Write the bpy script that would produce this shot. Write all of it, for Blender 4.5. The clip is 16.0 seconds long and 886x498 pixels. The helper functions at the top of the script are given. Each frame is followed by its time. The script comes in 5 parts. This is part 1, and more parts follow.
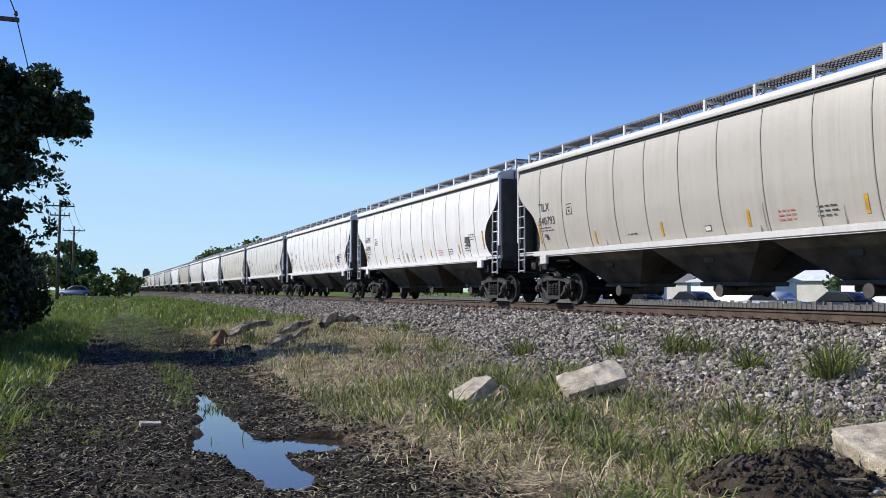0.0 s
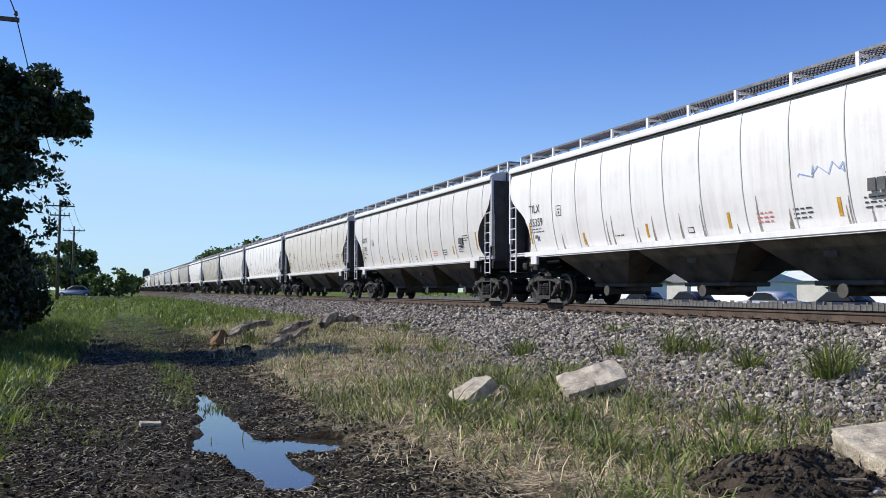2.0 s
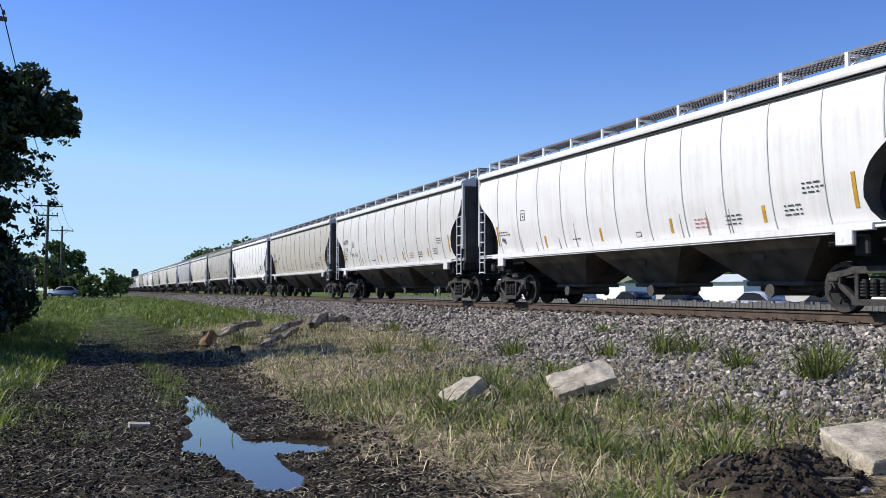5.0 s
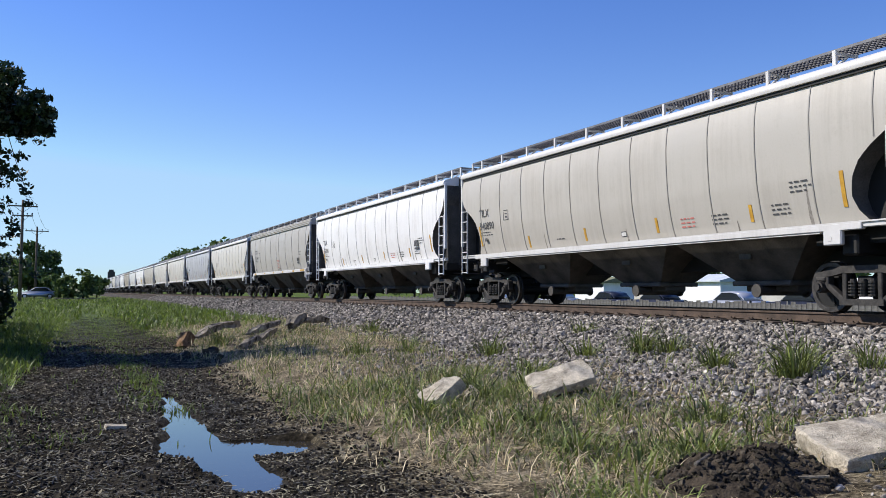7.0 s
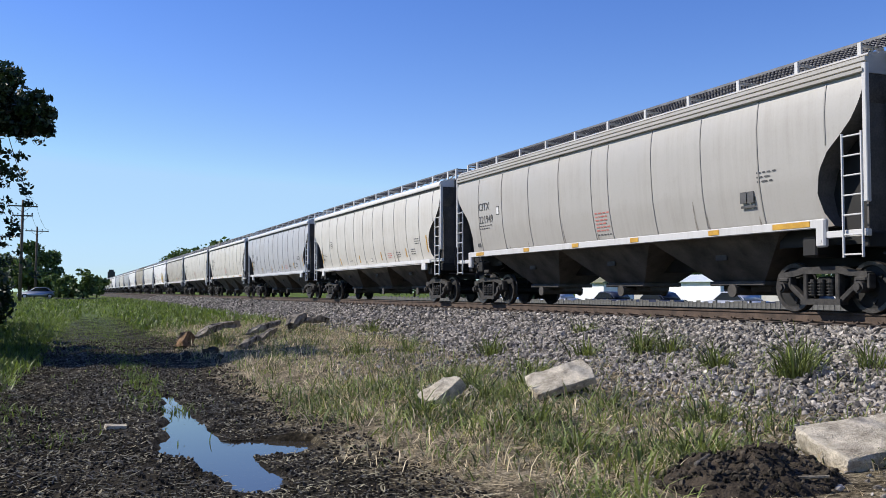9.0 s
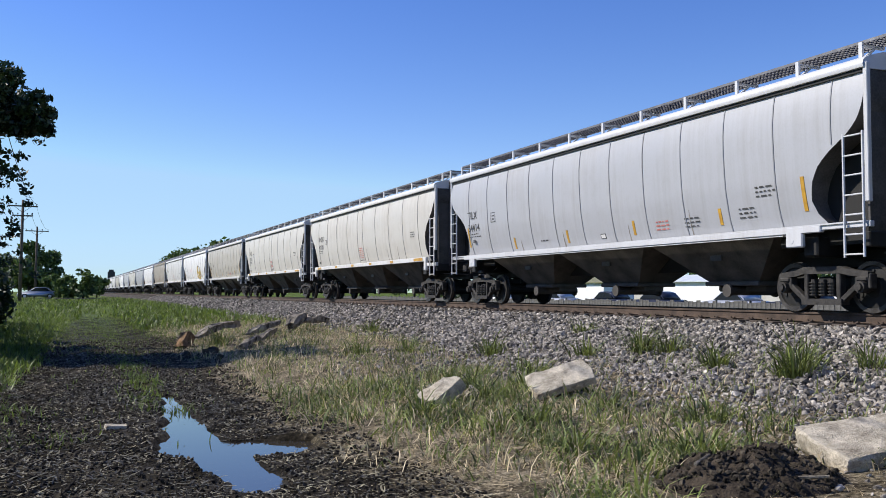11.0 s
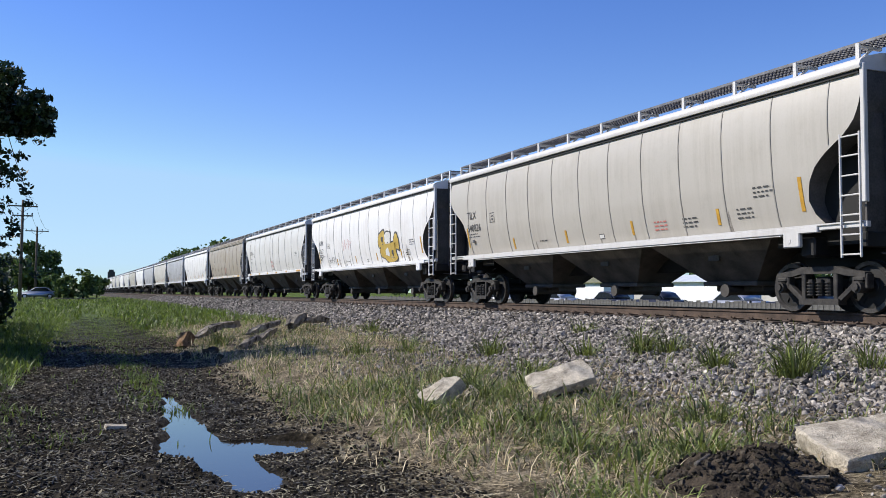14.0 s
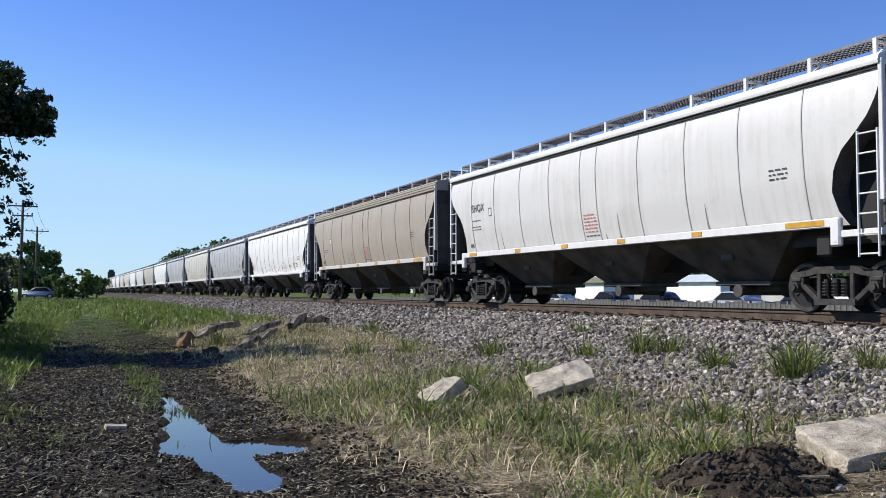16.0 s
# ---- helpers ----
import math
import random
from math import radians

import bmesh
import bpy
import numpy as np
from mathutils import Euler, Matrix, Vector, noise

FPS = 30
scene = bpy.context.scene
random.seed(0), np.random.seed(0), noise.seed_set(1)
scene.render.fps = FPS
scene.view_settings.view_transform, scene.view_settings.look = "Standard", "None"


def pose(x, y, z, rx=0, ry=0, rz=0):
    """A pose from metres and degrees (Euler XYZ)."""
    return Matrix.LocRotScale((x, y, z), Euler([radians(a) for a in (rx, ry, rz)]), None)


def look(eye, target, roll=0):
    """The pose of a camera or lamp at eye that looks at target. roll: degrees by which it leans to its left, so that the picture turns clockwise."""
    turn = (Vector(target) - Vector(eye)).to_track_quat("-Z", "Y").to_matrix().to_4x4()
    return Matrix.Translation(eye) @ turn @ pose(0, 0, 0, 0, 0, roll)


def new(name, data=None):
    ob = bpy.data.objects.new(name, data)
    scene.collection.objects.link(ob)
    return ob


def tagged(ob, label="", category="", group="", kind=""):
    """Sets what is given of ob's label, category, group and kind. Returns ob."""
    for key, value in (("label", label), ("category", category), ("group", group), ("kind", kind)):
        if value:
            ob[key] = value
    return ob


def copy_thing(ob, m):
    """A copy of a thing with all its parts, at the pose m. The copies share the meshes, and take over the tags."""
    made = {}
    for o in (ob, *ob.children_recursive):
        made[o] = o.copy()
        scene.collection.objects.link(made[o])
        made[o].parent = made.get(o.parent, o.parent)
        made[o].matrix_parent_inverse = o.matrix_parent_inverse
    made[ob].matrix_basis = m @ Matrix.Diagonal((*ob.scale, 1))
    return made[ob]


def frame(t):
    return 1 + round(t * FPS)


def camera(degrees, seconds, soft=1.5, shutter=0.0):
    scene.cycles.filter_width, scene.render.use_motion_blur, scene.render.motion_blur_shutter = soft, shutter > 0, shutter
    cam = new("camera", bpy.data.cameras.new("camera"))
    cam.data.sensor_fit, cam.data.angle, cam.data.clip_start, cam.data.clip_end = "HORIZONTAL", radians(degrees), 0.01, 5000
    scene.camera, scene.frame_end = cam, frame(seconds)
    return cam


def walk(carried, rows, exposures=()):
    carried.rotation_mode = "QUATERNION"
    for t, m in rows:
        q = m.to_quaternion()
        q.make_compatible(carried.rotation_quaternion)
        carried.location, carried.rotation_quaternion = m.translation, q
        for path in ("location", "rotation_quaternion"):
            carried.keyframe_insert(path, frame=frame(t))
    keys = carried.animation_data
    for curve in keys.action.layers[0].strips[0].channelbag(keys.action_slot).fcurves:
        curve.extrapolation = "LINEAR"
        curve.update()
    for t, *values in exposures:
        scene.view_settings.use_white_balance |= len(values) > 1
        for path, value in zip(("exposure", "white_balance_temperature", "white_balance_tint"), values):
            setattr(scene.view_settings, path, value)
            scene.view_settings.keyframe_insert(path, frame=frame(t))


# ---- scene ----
from collections import defaultdict

EYE = (0.0, 0.0, 0.342)      # rail head is z = 0, track runs along +Y


def aim(yaw, pitch):
    y, p = radians(yaw), radians(pitch)
    return (EYE[0] + 50 * math.sin(y) * math.cos(p), EYE[1] + 50 * math.cos(y) * math.cos(p), EYE[2] + 50 * math.sin(p))


VIEW_A = look(EYE, aim(20.96, 2.757), 0.29)
VIEW_B = look(EYE, aim(22.959, 2.805), 0.161)
cam = camera(52.96, 16.0, soft=0.6)
walk(cam, [(0.0, VIEW_A), (4.2, VIEW_A), (6.3, VIEW_B), (16.0, VIEW_B)], [(0.0, 0.26), (16.0, 0.26)])

# ---- world, sun ----
SUN_AZ, SUN_EL = -56.0, 40.0      # degrees from +Y towards +X, above the horizon
world = bpy.data.worlds.new("sky")
scene.world = world
world.use_nodes = True
wn = world.node_tree.nodes
sky = wn.new("ShaderNodeTexSky")
sky.sky_type, sky.sun_disc = "NISHITA", False
sky.sun_elevation, sky.sun_rotation = radians(SUN_EL), radians(SUN_AZ)
sky.air_density, sky.dust_density, sky.ozone_density = 1.0, 0.0, 2.5
wn["Background"].inputs["Strength"].default_value = 0.135
deep = wn.new("ShaderNodeHueSaturation")      # the film's strong blue
deep.inputs["Saturation"].default_value = 1.3
deep.inputs["Hue"].default_value = 0.522
world.node_tree.links.new(sky.outputs[0], deep.inputs["Color"])
low = wn.new("ShaderNodeMix")      # clear air: the horizon stays pale blue
low.data_type, low.blend_type = "RGBA", "DARKEN"
low.inputs[0].default_value, low.inputs[7].default_value = 0.85, (2.7, 4.2, 6.0, 1)
world.node_tree.links.new(deep.outputs[0], low.inputs[6])
world.node_tree.links.new(low.outputs[2], wn["Background"].inputs["Color"])
sun = new("sun", bpy.data.lights.new("sun", "SUN"))
sun.data.energy, sun.data.angle, sun.data.color = 5.0, radians(0.53), (1.0, 0.945, 0.865)
_el, _az = radians(SUN_EL), radians(SUN_AZ)
sun.matrix_world = look((math.cos(_el) * math.sin(_az) * 200, math.cos(_el) * math.cos(_az) * 200, math.sin(_el) * 200), (0, 0, 0))

# ---- materials ----
def shader(name, rough=0.8, metal=0.0):
    m = bpy.data.materials.new(name)
    m.use_nodes = True
    b = m.node_tree.nodes["Principled BSDF"]
    b.inputs["Roughness"].default_value, b.inputs["Metallic"].default_value = rough, metal
    return m, m.node_tree.nodes, m.node_tree.links, b


def tex_coord(n, l, scale=(1, 1, 1), source="Object"):
    c, mp = n.new("ShaderNodeTexCoord"), n.new("ShaderNodeMapping")
    mp.inputs["Scale"].default_value = scale
    l.new(c.outputs[source], mp.inputs["Vector"])
    return mp.outputs["Vector"]


def noise_tex(n, l, vec, scale, detail=6.0, rough=0.6):
    t = n.new("ShaderNodeTexNoise")
    t.inputs["Scale"].default_value, t.inputs["Detail"].default_value, t.inputs["Roughness"].default_value = scale, detail, rough
    l.new(vec, t.inputs["Vector"])
    return t.outputs["Fac"]


def ramp(n, l, fac, stops):
    r = n.new("ShaderNodeValToRGB")
    e = r.color_ramp.elements
    while len(e) < len(stops):
        e.new(0.5)
    for el, (pos, col) in zip(e, stops):
        el.position, el.color = pos, (*col, 1)
    l.new(fac, r.inputs["Fac"])
    return r.outputs["Color"]


def mix(n, l, fac, a, b, mode="MIX"):
    x = n.new("ShaderNodeMix")
    x.data_type, x.blend_type = "RGBA", mode
    for sock, val in ((x.inputs[0], fac), (x.inputs[6], a), (x.inputs[7], b)):
        if isinstance(val, (float, int)):
            sock.default_value = val
        elif isinstance(val, tuple):
            sock.default_value = (*val, 1)
        else:
            l.new(val, sock)
    return x.outputs[2]


def math_node(n, l, op, a, b=0.0, clamp=False):
    x = n.new("ShaderNodeMath")
    x.operation, x.use_clamp = op, clamp
    for sock, val in zip(x.inputs, (a, b)):
        if isinstance(val, (float, int)):
            sock.default_value = val
        else:
            l.new(val, sock)
    return x.outputs[0]


def bump(n, l, b, height, strength=0.4, dist=0.02):
    x = n.new("ShaderNodeBump")
    x.inputs["Strength"].default_value, x.inputs["Distance"].default_value = strength, dist
    l.new(height, x.inputs["Height"])
    l.new(x.outputs["Normal"], b.inputs["Normal"])


def mottled(name, a, b, scale=3.0, fine=40.0, rough=0.85, metal=0.0, bump_by=0.3, dist=0.01, source="Object", island=0.0):
    """Two colours by coarse noise, broken by fine noise, with relief; island varies loose pieces."""
    m, n, l, s = shader(name, rough, metal)
    v = tex_coord(n, l, source=source)
    big, small = noise_tex(n, l, v, scale), noise_tex(n, l, v, fine)
    f = math_node(n, l, "ADD", math_node(n, l, "MULTIPLY", big, 0.65), math_node(n, l, "MULTIPLY", small, 0.35))
    col = ramp(n, l, f, [(0.36, a), (0.64, b)])
    if island:
        g = n.new("ShaderNodeNewGeometry")
        k = math_node(n, l, "ADD", math_node(n, l, "MULTIPLY", g.outputs["Random Per Island"], island), 1.0 - island / 2)
        h = n.new("ShaderNodeHueSaturation")
        l.new(k, h.inputs["Value"])
        l.new(col, h.inputs["Color"])
        col = h.outputs["Color"]
    l.new(col, s.inputs["Base Color"])
    if rough >= 0.85:
        s.inputs["Specular IOR Level"].default_value = 0.15
    if bump_by:
        bump(n, l, s, small, bump_by, dist)
    return m


def car_paint():
    """Enamel in the object's own colour, with rain streaks, grime patches and a chalky gloss."""
    m, n, l, s = shader("wagon_enamel", 0.45)
    info = n.new("ShaderNodeObjectInfo")
    c = n.new("ShaderNodeTexCoord")
    shift = n.new("ShaderNodeVectorMath")
    shift.operation = "MULTIPLY_ADD"
    comb = n.new("ShaderNodeCombineXYZ")
    l.new(info.outputs["Random"], comb.inputs["Y"])
    l.new(comb.outputs[0], shift.inputs[0])
    shift.inputs[1].default_value = (0, 60, 0)
    l.new(c.outputs["Object"], shift.inputs[2])
    mp = n.new("ShaderNodeMapping")
    mp.inputs["Scale"].default_value = (0.2, 4.0, 0.22)
    l.new(shift.outputs[0], mp.inputs["Vector"])
    streak = noise_tex(n, l, mp.outputs[0], 1.6, 5, 0.65)
    patch = noise_tex(n, l, shift.outputs[0], 0.55, 6, 0.6)
    fine = noise_tex(n, l, shift.outputs[0], 30, 4, 0.6)
    dirt = math_node(n, l, "MULTIPLY", streak, patch)
    f = ramp(n, l, dirt, [(0.22, (0, 0, 0)), (0.40, (1, 1, 1))])
    blot = ramp(n, l, noise_tex(n, l, shift.outputs[0], 2.2, 8, 0.72), [(0.56, (0, 0, 0)), (0.70, (1, 1, 1))])
    f = mix(n, l, 0.5, f, blot, "SCREEN")
    grime = mix(n, l, 0.55, info.outputs["Color"], (0.20, 0.165, 0.125), "MULTIPLY")
    grime = mix(n, l, 0.45, grime, (0.26, 0.22, 0.17))
    col = mix(n, l, math_node(n, l, "MULTIPLY", f, 0.30), info.outputs["Color"], grime)
    speck = ramp(n, l, fine, [(0.3, (0.86, 0.84, 0.8)), (0.5, (1, 1, 1))])
    col = mix(n, l, 0.35, col, speck, "MULTIPLY")
    l.new(col, s.inputs["Base Color"])
    l.new(ramp(n, l, patch, [(0.3, (0.38, 0.38, 0.38)), (0.7, (0.62, 0.62, 0.62))]), s.inputs["Roughness"])
    bump(n, l, s, patch, 0.15, 0.03)
    return m


PAINT = car_paint()
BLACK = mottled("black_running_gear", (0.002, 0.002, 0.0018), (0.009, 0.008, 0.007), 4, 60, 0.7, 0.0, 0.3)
GRIMY = mottled("grimy_grey_steel", (0.03, 0.027, 0.024), (0.09, 0.08, 0.07), 2, 40, 0.75, 0.0, 0.25)
# dusty hopper colour, darkened to carry the shade below the body
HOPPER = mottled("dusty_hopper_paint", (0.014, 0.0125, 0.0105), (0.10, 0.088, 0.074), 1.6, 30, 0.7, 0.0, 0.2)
FRAME = mottled("dusty_cast_steel", (0.004, 0.0036, 0.003), (0.05, 0.044, 0.038), 7, 60, 0.75, 0.0, 0.3)
TREAD = mottled("worn_wheel_steel", (0.04, 0.034, 0.03), (0.15, 0.135, 0.12), 6, 60, 0.4, 0.7, 0.1)
GALV = mottled("galvanised_grating", (0.10, 0.10, 0.105), (0.2, 0.2, 0.21), 5, 60, 0.55, 0.5, 0.1)
WHITEP = mottled("chalky_white_enamel", (0.55, 0.54, 0.50), (0.78, 0.77, 0.74), 2, 30, 0.5, 0.0, 0.1)
# dark grey that puts the wagon ends' shade into the colour
END_SHADE = mottled("brake_dust_grime", (0.03, 0.028, 0.026), (0.12, 0.112, 0.104), 1.2, 25, 0.8, 0.0, 0.2)
ORANGE = mottled("amber_reflector_strip", (0.42, 0.22, 0.03), (0.62, 0.36, 0.05), 6, 50, 0.4, 0.0, 0.05)
INK = mottled("faded_black_stencil", (0.03, 0.03, 0.03), (0.09, 0.09, 0.09), 5, 50, 0.7, 0.0, 0.0)
REDINK = mottled("faded_red_stencil", (0.42, 0.10, 0.08), (0.6, 0.22, 0.18), 5, 50, 0.7, 0.0, 0.0)
RAILRUST = mottled("rusty_rail_steel", (0.035, 0.023, 0.016), (0.115, 0.076, 0.052), 3, 50, 0.8, 0.1, 0.3)
RAILTOP = mottled("polished_rail_head", (0.3, 0.29, 0.28), (0.55, 0.54, 0.53), 3, 50, 0.28, 0.9, 0.05)
TIE = mottled("weathered_creosote_timber", (0.045, 0.035, 0.028), (0.13, 0.105, 0.085), 3, 30, 0.9, 0.0, 0.5)
STONE = mottled("grey_ballast_stone", (0.024, 0.021, 0.018), (0.44, 0.395, 0.335), 7, 40, 0.9, 0.0, 0.3, island=1.5)
CONCRETE = mottled("broken_concrete", (0.20, 0.17, 0.125), (0.70, 0.62, 0.48), 7, 60, 0.92, 0.0, 0.9, 0.03)
OLDWOOD = mottled("rotten_grey_timber", (0.016, 0.013, 0.010), (0.40, 0.35, 0.27), 4, 24, 0.92, 0.0, 0.7, 0.02)
BARK = mottled("dark_bark", (0.035, 0.028, 0.02), (0.10, 0.08, 0.06), 4, 30, 0.95, 0.0, 0.7, 0.03)
POLEWOOD = mottled("weathered_pole_wood", (0.07, 0.055, 0.042), (0.16, 0.13, 0.10), 3, 30, 0.9, 0.0, 0.4)


def leaf_mat(name, a, b, island=0.7, back=0.25):
    m = mottled(name, a, b, 1.2, 9, 0.55, 0.0, 0.0, island=island)
    n, l = m.node_tree.nodes, m.node_tree.links
    s = n["Principled BSDF"]
    t, x = n.new("ShaderNodeBsdfTranslucent"), n.new("ShaderNodeMixShader")
    l.new(s.inputs["Base Color"].links[0].from_socket, t.inputs["Color"])
    x.inputs[0].default_value = back
    l.new(s.outputs[0], x.inputs[1])
    l.new(t.outputs[0], x.inputs[2])
    l.new(x.outputs[0], n["Material Output"].inputs["Surface"])
    return m


# leaf colour kept near black, with the crown's backlit shade put in
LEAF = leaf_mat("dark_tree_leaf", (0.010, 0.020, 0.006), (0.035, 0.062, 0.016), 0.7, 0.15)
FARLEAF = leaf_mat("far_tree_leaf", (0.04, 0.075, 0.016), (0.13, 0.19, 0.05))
GRASS = leaf_mat("green_grass_blade", (0.032, 0.055, 0.010), (0.27, 0.31, 0.075), 1.3, 0.3)
LUSH = leaf_mat("lush_verge_grass", (0.055, 0.095, 0.012), (0.19, 0.25, 0.04), 1.0, 0.35)
STRAW = leaf_mat("dry_straw_blade", (0.30, 0.235, 0.13), (0.72, 0.595, 0.375), 1.0, 0.3)


def ground_mat():
    """Soil with wet black mud in the wheel tracks, straw litter on the slope, green verge, by the plan's bands."""
    m, n, l, s = shader("trackside_soil", 0.9)
    g = n.new("ShaderNodeNewGeometry")
    pos = g.outputs["Position"]
    sep = n.new("ShaderNodeSeparateXYZ")
    l.new(pos, sep.inputs[0])
    big, mid, fine = noise_tex(n, l, pos, 0.35, 5), noise_tex(n, l, pos, 2.2, 7, 0.65), noise_tex(n, l, pos, 22, 6, 0.7)
    warp = math_node(n, l, "ADD", sep.outputs["X"], math_node(n, l, "MULTIPLY", math_node(n, l, "SUBTRACT", mid, 0.5), 2.2))
    # the lane drifts towards the track as it goes
    bend = math_node(n, l, "MULTIPLY", math_node(n, l, "MINIMUM", math_node(n, l, "MAXIMUM", math_node(n, l, "SUBTRACT", sep.outputs["Y"], 14.0), 0.0), 46.0), 0.035)
    lane = math_node(n, l, "SUBTRACT", warp, bend)
    mud = ramp(n, l, math_node(n, l, "ADD", math_node(n, l, "MULTIPLY", mid, 0.5), math_node(n, l, "MULTIPLY", fine, 0.5)),
               [(0.38, (0.004, 0.0032, 0.002)), (0.50, (0.022, 0.018, 0.011)), (0.60, (0.075, 0.062, 0.038)), (0.72, (0.17, 0.14, 0.085))])
    litter = ramp(n, l, math_node(n, l, "ADD", math_node(n, l, "MULTIPLY", mid, 0.4), math_node(n, l, "MULTIPLY", fine, 0.6)),
                  [(0.38, (0.014, 0.011, 0.007)), (0.5, (0.15, 0.122, 0.076)), (0.62, (0.50, 0.415, 0.27))])
    green = ramp(n, l, math_node(n, l, "ADD", math_node(n, l, "MULTIPLY", big, 0.4), math_node(n, l, "MULTIPLY", fine, 0.6)),
                 [(0.36, (0.025, 0.045, 0.008)), (0.5, (0.08, 0.115, 0.02)), (0.66, (0.17, 0.19, 0.05))])
    grit = ramp(n, l, fine, [(0.35, (0.018, 0.016, 0.014)), (0.5, (0.06, 0.053, 0.046)), (0.65, (0.2, 0.18, 0.155))])

    def step(x, lo, hi):
        r = n.new("ShaderNodeMapRange")
        r.interpolation_type = "SMOOTHSTEP"
        r.inputs["From Min"].default_value, r.inputs["From Max"].default_value = lo, hi
        l.new(x, r.inputs["Value"])
        return r.outputs[0]

    col = mix(n, l, step(lane, -1.5, -0.6), green, mud)
    col = mix(n, l, step(lane, 2.2, 2.9), col, litter)
    col = mix(n, l, step(warp, 8.6, 9.6), col, grit)
    col = mix(n, l, step(warp, 19.5, 21.0), col, green)
    # far down the lane the wheel tracks green over
    far = math_node(n, l, "MULTIPLY", math_node(n, l, "MULTIPLY", step(sep.outputs["Y"], 24, 62), step(math_node(n, l, "ADD", mid, math_node(n, l, "MULTIPLY", step(sep.outputs["Y"], 40, 90), 0.3)), 0.46, 0.56)), math_node(n, l, "SUBTRACT", 1.0, step(warp, 8.6, 9.6)))
    col = mix(n, l, math_node(n, l, "MULTIPLY", far, 0.9), col, green)
    l.new(col, s.inputs["Base Color"])
    wet = math_node(n, l, "SUBTRACT", step(warp, -0.6, 0.6), step(warp, 2.0, 2.8), True)
    r = mix(n, l, math_node(n, l, "MULTIPLY", wet, step(mid, 0.40, 0.55)), (0.95, 0.95, 0.95), (0.6, 0.6, 0.6))
    l.new(r, s.inputs["Roughness"])
    s.inputs["Specular IOR Level"].default_value = 0.06
    hgt = math_node(n, l, "ADD", math_node(n, l, "MULTIPLY", mid, 1.2), fine)
    bump(n, l, s, hgt, 0.9, 0.05)
    return m


SOIL = ground_mat()


# ---- helpers of this scene ----
def part(name, bm, material, parent, label="", smooth=False):
    me = bpy.data.meshes.new(name)
    bm.to_mesh(me)
    bm.free()
    for m in material if isinstance(material, (list, tuple)) else [material]:
        me.materials.append(m)
    if smooth:
        for p in me.polygons:
            p.use_smooth = True
    ob = new(name, me)
    ob.parent = parent
    return tagged(ob, label) if label else ob


def again(ob, parent, m):
    """Another object on ob's mesh, under parent, at the pose m."""
    o = new(ob.name.split(".")[0], ob.data)
    o.parent, o.matrix_basis, o.color = parent, m, ob.color
    if ob.get("label"):
        tagged(o, ob["label"])
    return o


def thing(name, m, label, category, group="", kind=""):
    ob = new(name)
    ob.empty_display_size = 0.2
    ob.matrix_basis = m
    return tagged(ob, label, category, group, kind)


def box(bm, x, y, z, sx, sy, sz, m=None, bevel=0.0):
    """A box centred at x, y, z; bevel rounds its edges."""
    vs = bmesh.ops.create_cube(bm, size=1, matrix=Matrix.Translation((x, y, z)) @ Matrix.Diagonal((sx, sy, sz, 1)))["verts"]
    if bevel:
        es = list({e for v in vs for e in v.link_edges})
        r = bmesh.ops.bevel(bm, geom=es, offset=bevel, segments=1, affect="EDGES")
        vs = list({v for f in r["faces"] for v in f.verts} | {v for v in vs if v.is_valid})
    if m is not None:
        bmesh.ops.transform(bm, matrix=m, verts=vs)
    return vs


def tube(bm, a, b, r, seg=8, r2=None):
    """A round bar from a to b."""
    a, b = Vector(a), Vector(b)
    d = b - a
    m = Matrix.Translation((a + b) / 2) @ d.to_track_quat("Z", "Y").to_matrix().to_4x4()
    return bmesh.ops.create_cone(bm, cap_ends=True, segments=seg, radius1=r, radius2=r if r2 is None else r2, depth=d.length, matrix=m)["verts"]


def lathe_x(bm, profile, seg=28):
    """A solid of turning about the X axis; profile: (x, radius)."""
    rings = []
    for x, r in profile:
        rings.append([bm.verts.new((x, r * math.cos(2 * math.pi * i / seg), r * math.sin(2 * math.pi * i / seg))) for i in range(seg)])
    for a, b in zip(rings, rings[1:]):
        for i in range(seg):
            bm.faces.new((a[i], a[(i + 1) % seg], b[(i + 1) % seg], b[i]))
    bm.faces.new(rings[0])
    bm.faces.new(rings[-1][::-1])


def prism(bm, outline, y0, y1):
    """An x-z outline carried from y0 to y1."""
    a = [bm.verts.new((x, y0, z)) for x, z in outline]
    b = [bm.verts.new((x, y1, z)) for x, z in outline]
    n = len(outline)
    for i in range(n):
        bm.faces.new((a[i], a[(i + 1) % n], b[(i + 1) % n], b[i]))
    bm.faces.new(a[::-1])
    bm.faces.new(b)


def side_plate(bm, outline, x0, x1):
    """A y-z outline carried from x0 to x1."""
    a = [bm.verts.new((x0, y, z)) for y, z in outline]
    b = [bm.verts.new((x1, y, z)) for y, z in outline]
    n = len(outline)
    for i in range(n):
        bm.faces.new((a[i], a[(i + 1) % n], b[(i + 1) % n], b[i]))
    bm.faces.new(a[::-1])
    bm.faces.new(b)


def lerp_table(table, x):
    if x <= table[0][0]:
        return table[0][1]
    for (a, va), (b, vb) in zip(table, table[1:]):
        if x <= b:
            t = (x - a) / (b - a)
            return va + (vb - va) * t
    return table[-1][1]


# ---- the lie of the land ----
BANK = [(-400, -1.0), (-40, -0.95), (-6, -1.02), (-2.0, -1.12), (-0.9, -1.19), (2.4, -1.2), (3.2, -1.14), (6.0, -1.02), (9.0, -0.9),
        (11.6, -0.34), (12.0, -0.27), (15.4, -0.27), (15.8, -0.34), (18.2, -0.95), (24.0, -1.0), (400, -1.0)]


